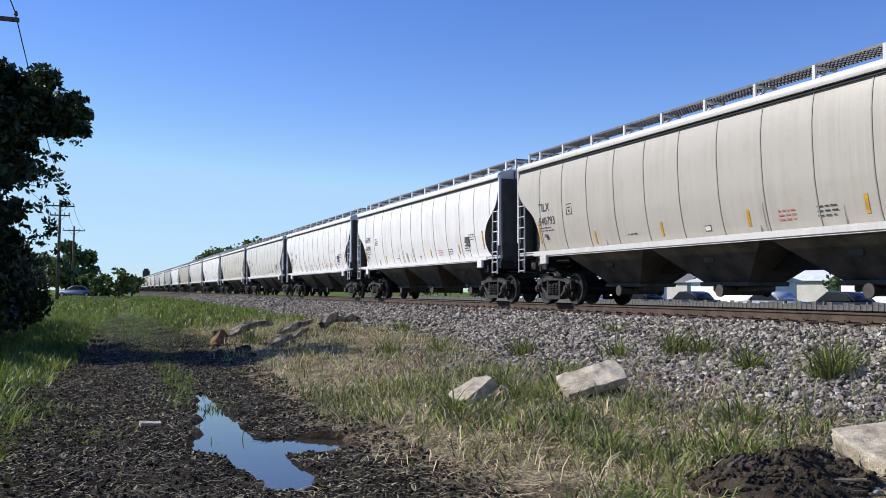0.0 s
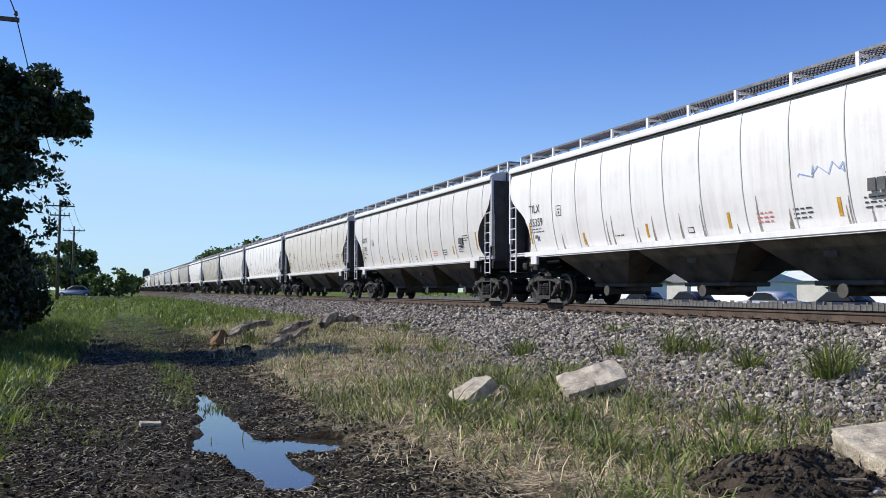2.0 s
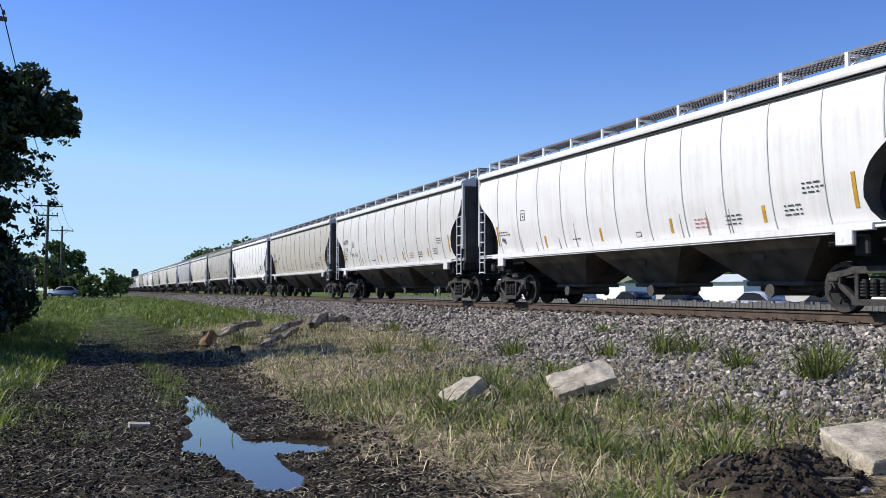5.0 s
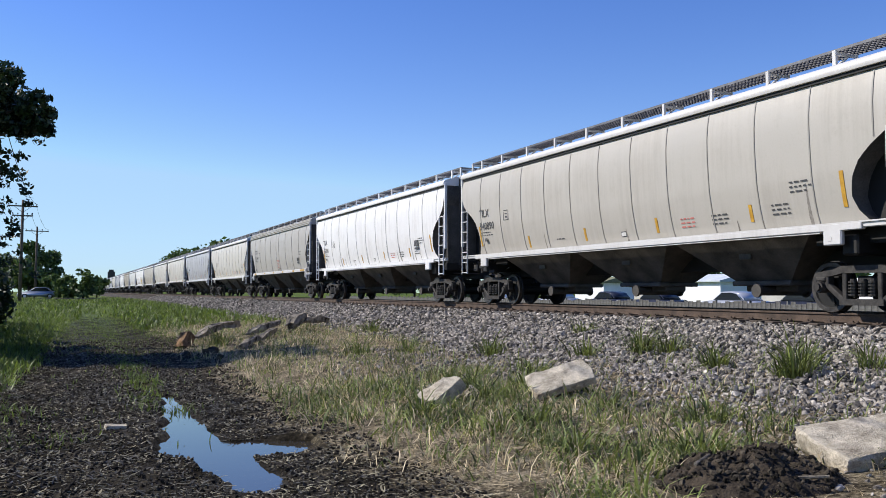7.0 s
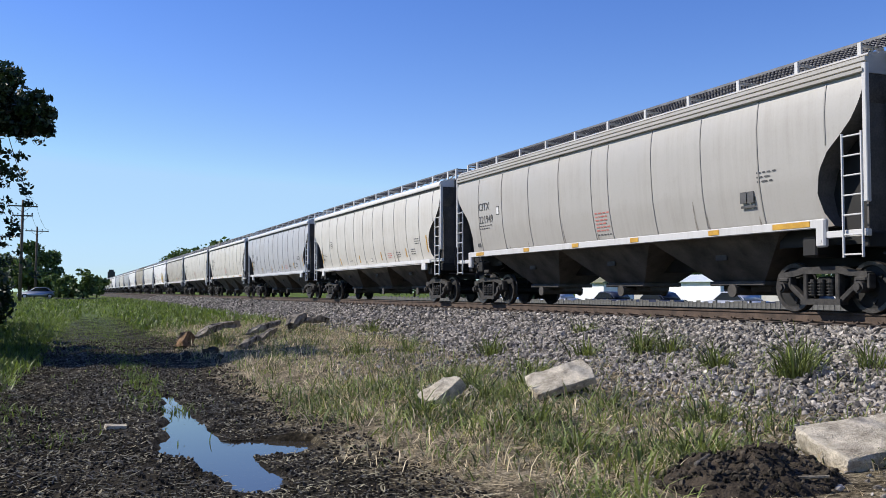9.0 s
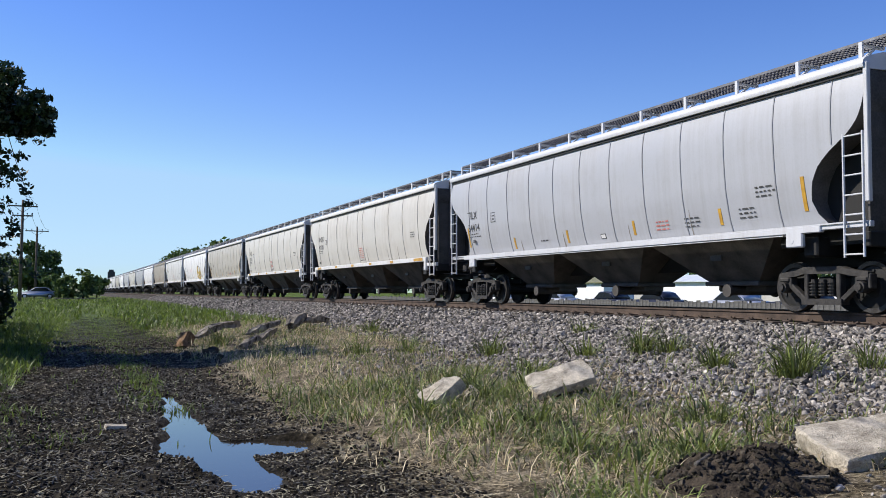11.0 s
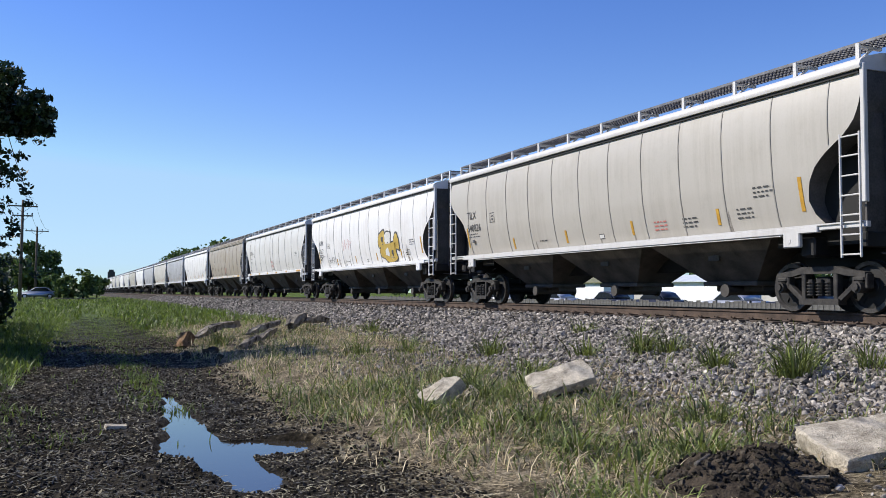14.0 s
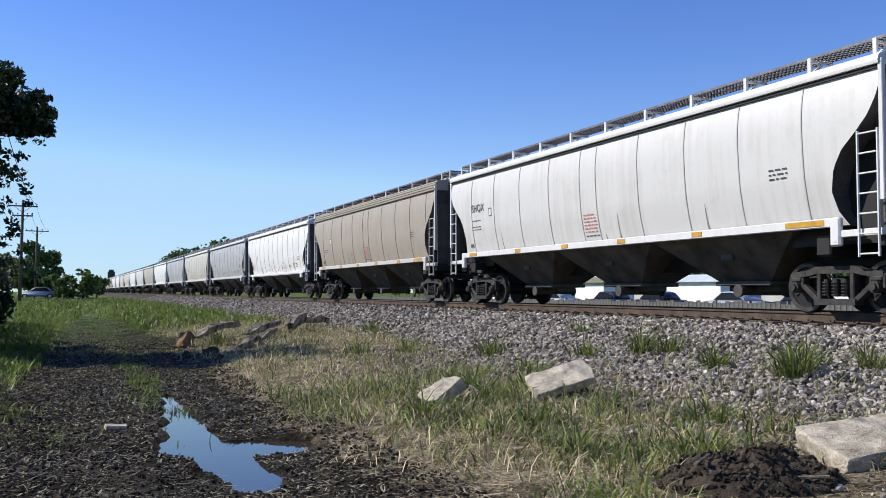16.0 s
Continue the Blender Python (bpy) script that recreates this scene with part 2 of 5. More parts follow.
WATER_Z = -1.245
POOLS = [((1.42, 13.9), (1.33, 11.4), 0.10, 0.20), ((1.33, 11.4), (1.25, 9.4), 0.20, 0.34), ((1.25, 9.2), (2.1, 9.1), 0.38, 0.36), ((1.28, 9.1), (1.5, 7.4), 0.36, 0.2),
         ((1.2, 15.6), (1.3, 14.3), 0.12, 0.08), ((2.6, 23.3), (2.95, 23.7), 0.16, 0.12)]


def wet(x, y):
    """Metres inside the nearest puddle's shore; negative outside."""
    best = -9.0
    if not (0 < x < 3.6 and 6 < y < 25):
        return best
    q = 0.10 * noise.noise((x * 3.0, y * 1.6, 5.0)) + 0.05 * noise.noise((x * 8.0, y * 5.0, 1.0))
    for (ax, ay), (bx, by), ra, rb in POOLS:
        dx, dy = bx - ax, by - ay
        t = max(0.0, min(1.0, ((x - ax) * dx + (y - ay) * dy) / (dx * dx + dy * dy)))
        best = max(best, ra + (rb - ra) * t - math.hypot(x - ax - dx * t, (y - ay - dy * t) * 0.8))
    return best + q * 0.7


def ground_z(x, y):
    z = lerp_table(BANK, x)
    if -1.4 < x < 3.0:      # two wheel ruts and the hollow that holds the puddle
        for c, w, dp in ((0.05, 0.34, 0.07), (1.75, 0.34, 0.06)):
            wob = c + 0.12 * math.sin(y * 0.35 + c)
            z -= dp * math.exp(-((x - wob) / w) ** 2)
    if x < 9.5 and y > 40:      # the land rises gently towards the houses
        t = min(1.0, (y - 40) / 75)
        z += 0.52 * t * t * (3 - 2 * t) * min(1.0, (9.5 - x) / 4)
    if -3.0 < x < 11.5 and y < 70:
        p = Vector((x * 0.9, y * 0.9, 0))
        z += 0.045 * noise.noise(p) + 0.022 * noise.noise(p * 3.1) + (0.012 * noise.noise(p * 9.0) if y < 30 else 0.0)
    k = wet(x, y)
    if k > -0.5:
        shore = WATER_Z - 0.12 * k if k > 0 else WATER_Z - 0.22 * k
        z = min(z, shore) if k > 0 else max(z, min(shore, WATER_Z + 0.02))
    return z


def sheet(xs, ys):
    verts = [(x, y, ground_z(x, y)) for y in ys for x in xs]
    w = len(xs)
    faces = [(j * w + i, j * w + i + 1, (j + 1) * w + i + 1, (j + 1) * w + i) for j in range(len(ys) - 1) for i in range(w - 1)]
    return verts, faces


def spread(stops):
    """Coordinates with a step that changes from stretch to stretch: (from, step), ..., (to, 0)."""
    out = []
    for (a, st), (b, _) in zip(stops, stops[1:]):
        k = max(1, round((b - a) / st))
        out += [a + (b - a) * i / k for i in range(k)]
    return out + [stops[-1][0]]


def build_ground():
    xs = spread([(-1500, 300), (-300, 60), (-60, 12), (-12, 1.0), (-3, 0.12), (0.6, 0.055), (2.7, 0.12), (4, 0.25), (12, 0.4), (20, 2), (40, 20), (300, 200), (1500, 0)])
    ys = spread([(-60, 10), (-10, 1.0), (3, 0.14), (6.6, 0.08), (16, 0.2), (25, 0.4), (45, 1.5), (90, 10), (300, 100), (3000, 0)])
    v, f = sheet(xs, ys)
    me = bpy.data.meshes.new("ground")
    me.from_pydata(v, [], f)
    me.materials.append(SOIL)
    for p in me.polygons:
        p.use_smooth = True
    tagged(new("ground", me), "muddy lane, straw-littered bank and green verge beside the track", "ground", kind="structure")


build_ground()

# ---- track ----
TRACK = 13.635       # centre line of the line, its near rail at 12.88
GAUGE = 0.755


def build_track():
    rail_outline = [(-0.07, -0.172), (0.07, -0.172), (0.07, -0.16), (0.012, -0.145), (0.012, -0.045), (0.036, -0.035), (0.036, -0.006),
                    (0.028, 0.0), (-0.028, 0.0), (-0.036, -0.006), (-0.036, -0.035), (-0.012, -0.045), (-0.012, -0.145), (-0.07, -0.16)]
    track = thing("railway_track", pose(TRACK, 0, 0), "rusty-sided steel rails on timber ties in grey ballast", "railway track", kind="structure")
    for sx in (-1, 1):
        bm = bmesh.new()
        prism(bm, rail_outline, -60, 900)
        r = part("rail", bm, [RAILRUST, RAILTOP], track, "steel rail with rusty web and polished head")
        r.location.x = sx * GAUGE
        for p in r.data.polygons:
            if p.normal.z > 0.9 and p.center.z > -0.003:
                p.material_index = 1
    bm = bmesh.new()
    box(bm, 0, 0, 0, 2.59, 0.23, 0.17, bevel=0.012)
    tie = part("tie", bm, TIE, track)
    first = True
    plate = None
    rnd = random.Random(4)
    for i in range(110):
        y = -4 + i * 0.52
        m = pose(rnd.uniform(-0.05, 0.05), y, -0.172 - 0.014 - 0.085, 0, 0, rnd.uniform(-1.2, 1.2))
        if first:
            tie.matrix_basis = m
            bm = bmesh.new()
            box(bm, 0, 0, 0, 0.36, 0.19, 0.02, bevel=0.004)
            for s in (-1, 1):
                box(bm, s * 0.095, 0.05, 0.02, 0.025, 0.025, 0.035)
                box(bm, s * 0.095, -0.05, 0.02, 0.025, 0.025, 0.035)
            plate = part("tie_plate", bm, RAILRUST, track, "rusty tie plate with spikes")
            plate.matrix_basis = pose(-GAUGE, y, -0.176)
            first = False
        else:
            again(tie, track, m)
            again(plate, track, pose(-GAUGE, y, -0.176))
    bm = bmesh.new()
    for i in range(110, 1500):
        box(bm, 0, -4 + i * 0.52, -0.272, 2.59, 0.23, 0.17)
    tagged(part("far_ties", bm, TIE, track), kind="stuff")


build_track()

# ---- the train ----
HALF = 8.56                                      # half a body's length
LENGTHS = {"a": 18.62, "b": 18.95, "c": 18.1}     # coupled length by style
GAP0 = 26.52                                     # front of wagon 0 at the start
# metres rolled by then: the film's clock is a little uneven
ROLLED = [(0.0, 0.0), (0.5, 9.38), (1.0, 18.74), (1.5, 27.28), (2.0, 36.64), (2.5, 45.19), (3.0, 54.56), (3.5, 64.03), (4.0, 72.99), (6.5, 118.9),
          (7.0, 128.41), (7.5, 137.12), (8.0, 146.28), (8.5, 155.47), (9.0, 164.75), (11.5, 210.98), (12.0, 220.48), (12.5, 229.53), (13.0, 239.5), (13.5, 248.25),
          (14.0, 257.95), (14.5, 267.6), (15.0, 276.6), (15.5, 286.4), (16.0, 295.55)]
FOOT = 1.52                                      # underside of the body's side sheets
WIDTH = [(1.52, 1.30), (1.75, 1.38), (2.0, 1.44), (2.4, 1.51), (2.8, 1.54), (3.2, 1.56), (3.5, 1.56), (3.8, 1.535), (4.08, 1.48)]
REACH = [(1.52, 0.95), (1.75, 1.16), (2.0, 1.26), (2.3, 1.20), (2.6, 1.02), (2.82, 0.74), (3.02, 0.40), (3.22, 0.17), (3.45, 0.05), (3.7, 0.0), (4.08, 0.0)]
REACH_B = [(1.52, 0.85), (1.75, 1.0), (2.1, 1.08), (2.5, 0.98), (2.8, 0.78), (3.05, 0.48), (3.28, 0.24), (3.55, 0.07), (3.8, 0.0), (4.08, 0.0)]
CARS = []


def wall_x(z):
    return lerp_table(WIDTH, z)


def shell(bm, reach, half):
    """The tank: rows in z, each a rectangle whose ends draw in under the slope sheets."""
    zs = [FOOT + (4.08 - FOOT) * i / 22 for i in range(23)]
    ny = 24
    rows = []
    for z in zs:
        w, e = wall_x(z), half - lerp_table(reach, z)
        ring = [bm.verts.new((-w, -e + 2 * e * i / ny, z)) for i in range(ny + 1)]
        ring += [bm.verts.new((w, e - 2 * e * i / ny, z)) for i in range(ny + 1)]
        rows.append(ring)
    n = len(rows[0])
    for a, b in zip(rows, rows[1:]):
        for i in range(n):
            bm.faces.new((a[(i + 1) % n], a[i], b[i], b[(i + 1) % n]))
    bm.faces.new(rows[0])
    bm.faces.new(rows[-1][::-1])


def seam_strip(bm, y, reach, half):
    """A raised weld batten up the near and far side at y."""
    prev = None
    for i in range(23):
        z = FOOT + (4.08 - FOOT) * i / 22
        if abs(y) > half - lerp_table(reach, z) - 0.03:
            prev = None
            continue
        w = wall_x(z)
        q = [bm.verts.new((-(w + o), dy, z)) for o, dy in ((-0.008, -0.022), (0.012, -0.013), (0.012, 0.013), (-0.008, 0.022))]
        if prev:
            for i in range(3):
                bm.faces.new((prev[i], q[i], q[i + 1], prev[i + 1]))
        prev = q


def roof_section(bumps):
    """Half outline of the roof from the eave up to the crown."""
    if bumps:
        return [(1.46, 4.02), (1.57, 4.03), (1.575, 4.085), (1.49, 4.095), (1.49, 4.115), (1.545, 4.125), (1.545, 4.185), (1.455, 4.195), (1.455, 4.215), (1.505, 4.225), (1.505, 4.285), (1.40, 4.295), (1.40, 4.315), (1.44, 4.325), (1.42, 4.36), (1.1, 4.42), (0.6, 4.47), (0, 4.49)]
    return [(1.46, 4.085), (1.57, 4.10), (1.585, 4.15), (1.57, 4.215), (1.52, 4.265), (1.40, 4.315), (1.1, 4.39), (0.6, 4.45), (0, 4.47)]


def grating(bm, x0, x1, y0, y1, z, step=0.10):
    """An open walkway panel: two edge bars, cross bars and two bearers."""
    for x in (x0, x1):
        box(bm, x, (y0 + y1) / 2, z, 0.02, y1 - y0, 0.05)
    k = int((y1 - y0) / step)
    for i in range(k + 1):
        box(bm, (x0 + x1) / 2, y0 + (y1 - y0) * i / k, z, x1 - x0, 0.022, 0.03)
    for j in range(1, 6):
        box(bm, x0 + (x1 - x0) * j / 6, (y0 + y1) / 2, z, 0.012, y1 - y0, 0.03)


def ladder(bm, x, y0, y1, z0, z1, rungs, along_x=False):
    def pt(a, b):
        return (a, x, b) if along_x else (x, a, b)
    for y in (y0, y1):
        tube(bm, pt(y, z0), pt(y, z1), 0.024, 6)
    for i in range(rungs):
        z = z0 + 0.05 + (z1 - z0 - 0.1) * i / (rungs - 1)
        tube(bm, pt(y0, z), pt(y1, z), 0.016, 6)


def truck_parts(parent, at_y):
    """A three-piece truck: bolster, two cast side frames with spring nests and bearing caps, two wheelsets."""
    bm = bmesh.new()
    box(bm, 0, 0, 0.52, 2.0, 0.36, 0.26, bevel=0.04)
    box(bm, 0, 0, 0.72, 0.5, 0.5, 0.2, bevel=0.03)
    for sy in (-1, 1):
        box(bm, 0, sy * 0.36, 0.36, 1.7, 0.10, 0.14, bevel=0.02)
        for sx in (-1, 1):
            box(bm, sx * 0.755, sy * 0.40, 0.40, 0.1, 0.07, 0.3, bevel=0.02)
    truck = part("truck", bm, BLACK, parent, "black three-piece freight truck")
    truck.location.y = at_y
    bm = bmesh.new()
    # an open truss: top chord, columns, spring seat, sloping tension bars, pedestal jaws with bearing caps
    side_plate(bm, [(-1.02, 0.62), (-0.62, 0.66), (-0.42, 0.70), (0.42, 0.70), (0.62, 0.66), (1.02, 0.62), (1.02, 0.72), (0.62, 0.77), (0.42, 0.83), (-0.42, 0.83), (-0.62, 0.77), (-1.02, 0.72)], -0.09, 0.07)
    side_plate(bm, [(-0.46, 0.14), (0.46, 0.14), (0.46, 0.25), (-0.46, 0.25)], -0.11, 0.09)
    for s in (-1, 1):
        box(bm, -0.01, s * 0.37, 0.48, 0.15, 0.10, 0.50, bevel=0.015)
        box(bm, 0, 0, 0, 0.13, 0.56, 0.10, m=Matrix.Translation((-0.01, s * 0.60, 0.36)) @ Matrix.Rotation(s * 0.66, 4, "X"), bevel=0.015)
        box(bm, 0, s * 0.76, 0.54, 0.16, 0.07, 0.22, bevel=0.015)
        box(bm, 0, s * 1.03, 0.56, 0.16, 0.07, 0.26, bevel=0.015)
        box(bm, -0.02, s * 0.89, 0.60, 0.17, 0.24, 0.08, bevel=0.02)
        tube(bm, (-0.16, s * 0.89, 0.46), (0.05, s * 0.89, 0.46), 0.105, 14)
        tube(bm, (-0.20, s * 0.89, 0.46), (-0.15, s * 0.89, 0.46), 0.07, 10)
    frame_a = part("side_frame", bm, FRAME, truck, "dusty cast-steel side frame")
    frame_a.location.x = -0.99
    again(frame_a, truck, pose(0.99, 0, 0, 0, 0, 180))
    bm = bmesh.new()
    for yy in (-0.21, 0.0, 0.21):
        for t in range(5):
            tube(bm, (0, yy, 0.31 + t * 0.055), (0, yy, 0.335 + t * 0.055), 0.085, 10)
        tube(bm, (0, yy, 0.29), (0, yy, 0.6), 0.055, 8)
    spring = part("spring_nest", bm, FRAME, truck, "coil spring nest")
    spring.location.x = -1.03
    again(spring, truck, pose(1.03, 0, 0))
    bm = bmesh.new()
    lathe_x(bm, [(-0.83, 0.09), (-0.83, 0.17), (-0.815, 0.19), (-0.80, 0.36), (-0.83, 0.38), (-0.835, 0.452), (-0.82, 0.457), (-0.745, 0.459), (-0.725, 0.485), (-0.695, 0.48), (-0.69, 0.38),
                 (-0.71, 0.34), (-0.72, 0.19), (-0.68, 0.16), (-0.66, 0.085), (0.66, 0.085), (0.68, 0.16), (0.72, 0.19), (0.71, 0.34), (0.69, 0.38), (0.695, 0.48), (0.725, 0.485), (0.745, 0.459),
                 (0.82, 0.457), (0.835, 0.452), (0.83, 0.38), (0.80, 0.36), (0.815, 0.19), (0.83, 0.17), (0.83, 0.09)], 36)
    tube(bm, (-1.0, 0, 0), (1.0, 0, 0), 0.075, 10)
    for k in range(3):      # casting marks and a chalk dab that show the turning
        a = k * 2.1
        box(bm, -0.818, 0.26 * math.cos(a), 0.26 * math.sin(a), 0.02, 0.10, 0.05)
    w = part("wheelset", bm, [BLACK, TREAD], truck, "steel wheelset with bright treads")
    for p in w.data.polygons:
        c = p.center
        if 0.44 < math.hypot(c.y, c.z) < 0.47 and abs(p.normal.x) < 0.5 or (0.40 < math.hypot(c.y, c.z) and abs(c.x) > 0.8):
            p.material_index = 1
    w.location = (0, -0.89, 0.457)
    again(w, truck, pose(0, 0.89, 0.457))
    return truck


def hopper_bay(bm, y0, y1, out=0.62, zb=0.60, top=1.52, w_top=1.28):
    ym = (y0 + y1) / 2
    a = [bm.verts.new(p) for p in ((-w_top, y0, top), (w_top, y0, top), (w_top, y1, top), (-w_top, y1, top))]
    b = [bm.verts.new(p) for p in ((-0.50, ym - out, zb), (0.50, ym - out, zb), (0.50, ym + out, zb), (-0.50, ym + out, zb))]
    for i in range(4):
        bm.faces.new((a[i], a[(i + 1) % 4], b[(i + 1) % 4], b[i]))
    bm.faces.new(a[::-1])
    bm.faces.new(b)
    for s in (-1, 1):       # stiffener and inspection plate on the sloping side
        box(bm, s * 0.94, ym, 1.10, 0.04, 0.34, 0.14)


def build_car(style, detailed, HALF):
    """A covered hopper. Style a: smooth roof edge and stepped side sill; style b: ribbed or plain edge, straight sill with amber blocks."""
    car = thing("hopper_wagon", pose(0, 0, 0), "covered hopper wagon", "railway wagon", "train of hopper wagons")
    reach = REACH_B if style != "a" else REACH
    seams = [HALF - 1.46 - 1.36 * i for i in range(12)] if style == "a" else [HALF - d for d in (1.7, 3.33, 5.0, 6.7, 8.3, 9.05, 10.8, 12.5, 14.15, 15.8)]
    if not detailed:
        seams = seams[::2]
    bm = bmesh.new()
    shell(bm, reach, HALF)
    body = part("body", bm, [PAINT, END_SHADE], car, "enamelled steel hopper body", smooth=True)
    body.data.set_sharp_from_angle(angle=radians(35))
    # end slopes and undersides get the darker colour in place of shade
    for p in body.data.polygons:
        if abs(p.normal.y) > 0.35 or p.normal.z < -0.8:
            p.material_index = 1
    bm = bmesh.new()
    half = roof_section(style == "c")
    prism(bm, half[:-1] + [half[-1]] + [(-x, z) for x, z in half[-2::-1]], -HALF - 0.02, HALF + 0.02)
    part("roof", bm, PAINT, car, "painted roof with a rounded eave", smooth=True).data.set_sharp_from_angle(angle=radians(40))
    for y in seams:
        bm = bmesh.new()
        seam_strip(bm, y, reach, HALF)
        part("seam", bm, PAINT, car).location.y = y
    # black strip put in to draw the shade line under the eave
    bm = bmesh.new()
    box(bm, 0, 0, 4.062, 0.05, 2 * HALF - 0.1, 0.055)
    shade_line = part("eave_gutter", bm, BLACK, car, "black strip for the shade line under the eave")
    shade_line.location.x = -1.505
    again(shade_line, car, pose(1.505, 0, 0))
    # side sills
    bm = bmesh.new()
    if style == "a":
        box(bm, 0, 0, 1.475, 0.11, 2 * (HALF - 1.0), 0.12, bevel=0.012)
        box(bm, 0.03, 0, 1.545, 0.16, 2 * HALF - 0.1, 0.025)
        box(bm, 0.035, 0, 1.405, 0.13, 2 * (HALF - 1.9), 0.03)
        for s in (-1, 1):
            box(bm, 0.03, s * (HALF - 0.5), 1.50, 0.1, 1.06, 0.10, bevel=0.01)
    else:
        box(bm, 0, 0, 1.565, 0.11, 2 * (HALF - 1.0), 0.16, bevel=0.012)
        for s in (-1, 1):
            box(bm, 0, s * (HALF - 0.98), 1.40, 0.12, 0.22, 0.5, bevel=0.03)
            tube(bm, (-0.066, s * (HALF - 0.98), 1.26), (-0.058, s * (HALF - 0.98), 1.26), 0.045, 12)
            box(bm, 0.03, s * (HALF - 0.45), 1.36, 0.1, 0.9, 0.12, bevel=0.01)
    sill = part("side_sill", bm, PAINT, car, "pale painted side sill")
    sill.location.x = -1.47
    again(sill, car, pose(1.47, 0, 0, 0, 0, 180))
    # bolster ends with lifting holes
    bm = bmesh.new()
    box(bm, 0, 0, 1.32, 0.10, 0.40, 0.30, bevel=0.02)
    tube(bm, (-0.055, 0.05, 1.29), (-0.045, 0.05, 1.29), 0.05, 12)
    pad = part("jacking_pad", bm, PAINT, car, "pale jacking pad")
    ends = (HALF - 1.62, -HALF + 1.62)
    if style == "a":
        pad.matrix_basis = pose(-1.475, ends[0], 0)
        for x, y in ((-1.475, ends[1]), (1.475, ends[0]), (1.475, ends[1])):
            again(pad, car, pose(x, y, 0, 0, 0, 0 if x < 0 else 180))
    else:
        bpy.data.objects.remove(pad)
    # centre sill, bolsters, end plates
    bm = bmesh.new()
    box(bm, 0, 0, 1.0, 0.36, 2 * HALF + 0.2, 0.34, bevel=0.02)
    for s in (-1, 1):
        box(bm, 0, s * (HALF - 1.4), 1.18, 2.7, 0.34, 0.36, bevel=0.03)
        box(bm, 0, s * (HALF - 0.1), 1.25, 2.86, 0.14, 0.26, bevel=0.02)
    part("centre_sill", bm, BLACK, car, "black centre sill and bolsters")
    # bracing in the end recess, its black standing in for deep shade
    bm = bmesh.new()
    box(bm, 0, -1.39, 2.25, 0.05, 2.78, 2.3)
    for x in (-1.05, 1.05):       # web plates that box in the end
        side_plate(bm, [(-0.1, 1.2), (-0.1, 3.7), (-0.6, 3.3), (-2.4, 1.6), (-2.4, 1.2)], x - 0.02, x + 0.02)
    eb = part("end_bracing", bm, BLACK, car, "end bracing plates, black for the shade in the recess")
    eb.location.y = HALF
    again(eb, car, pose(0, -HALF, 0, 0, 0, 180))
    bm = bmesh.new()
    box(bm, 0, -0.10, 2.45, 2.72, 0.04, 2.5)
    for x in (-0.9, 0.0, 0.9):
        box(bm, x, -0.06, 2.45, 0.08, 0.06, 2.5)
    es = part("end_sheet", bm, END_SHADE, car, "grey end sheet with stiffeners, darkened for shade")
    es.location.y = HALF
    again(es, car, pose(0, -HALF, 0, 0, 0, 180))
    # brake rigging below the end platform
    bm = bmesh.new()
    tube(bm, (-1.25, -1.9, 1.32), (-1.25, -0.3, 1.30), 0.022, 6)
    tube(bm, (-1.1, -2.6, 1.12), (-0.4, -0.8, 1.05), 0.02, 6)
    tube(bm, (-1.2, -0.9, 1.25), (-1.2, -0.9, 0.98), 0.05, 8)
    tube(bm, (-1.28, -1.3, 1.18), (-1.28, -1.0, 1.18), 0.09, 10)
    box(bm, -1.22, -0.55, 1.15, 0.16, 0.28, 0.22, bevel=0.02)
    box(bm, -1.25, -1.75, 1.02, 0.10, 0.34, 0.10, bevel=0.015)
    tube(bm, (-1.3, -0.75, 1.4), (-0.2, -0.45, 0.9), 0.018, 6)
    rig = part("brake_rigging", bm, FRAME, car, "dusty brake rods and valves")
    rig.location.y = HALF
    again(rig, car, pose(0, -HALF, 0, 0, 0, 180))
    # corner posts
    bm = bmesh.new()
    box(bm, 0, 0, 3.02, 0.09, 0.09, 2.32, bevel=0.012)
    post = part("corner_post", bm, PAINT, car, "pale corner post")
    post.matrix_basis = pose(-1.50, -HALF - 0.02, 0)
    for x, y in ((-1.50, HALF + 0.02), (1.50, HALF + 0.02), (1.50, -HALF - 0.02)):
        again(post, car, pose(x, y, 0))
    # ladders
    bm = bmesh.new()
    ladder(bm, 0, 0.05, 0.45, 0.95, 3.05, 7)
    lad = part("side_ladder", bm, PAINT, car, "white tubular side ladder")
    lad.matrix_basis = pose(-1.54, -HALF, 0)
    for x, y, s in ((-1.54, HALF - 0.5, 0), (1.54, HALF - 0.5, 0), (1.54, -HALF, 0)):
        again(lad, car, pose(x, y, 0))
    bm = bmesh.new()
    ladder(bm, 0, -1.0, -0.6, 1.3, 4.4, 10, along_x=True)
    el = part("end_ladder", bm, GRIMY, car, "end ladder")
    el.matrix_basis = pose(0, -HALF - 0.09, 0)
    again(el, car, pose(0, HALF + 0.09, 0, 0, 0, 180))
    # hoppers
    bm = bmesh.new()
    n, y0, y1 = (3, -HALF + 2.3, HALF - 2.3) if style == "a" else (3, -HALF + 2.15, HALF - 2.15)
    step = (y1 - y0) / n
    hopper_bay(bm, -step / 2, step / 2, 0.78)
    hop = part("discharge_hopper", bm, HOPPER, car, "dust-filmed sloping hopper bay, coloured darker for shade")
    bm = bmesh.new()
    box(bm, 0, 0, 0.55, 1.15, 1.66, 0.10, bevel=0.02)
    for yy in (-0.42, 0.42):
        box(bm, 0, yy, 0.45, 0.6, 0.6, 0.14, bevel=0.03)
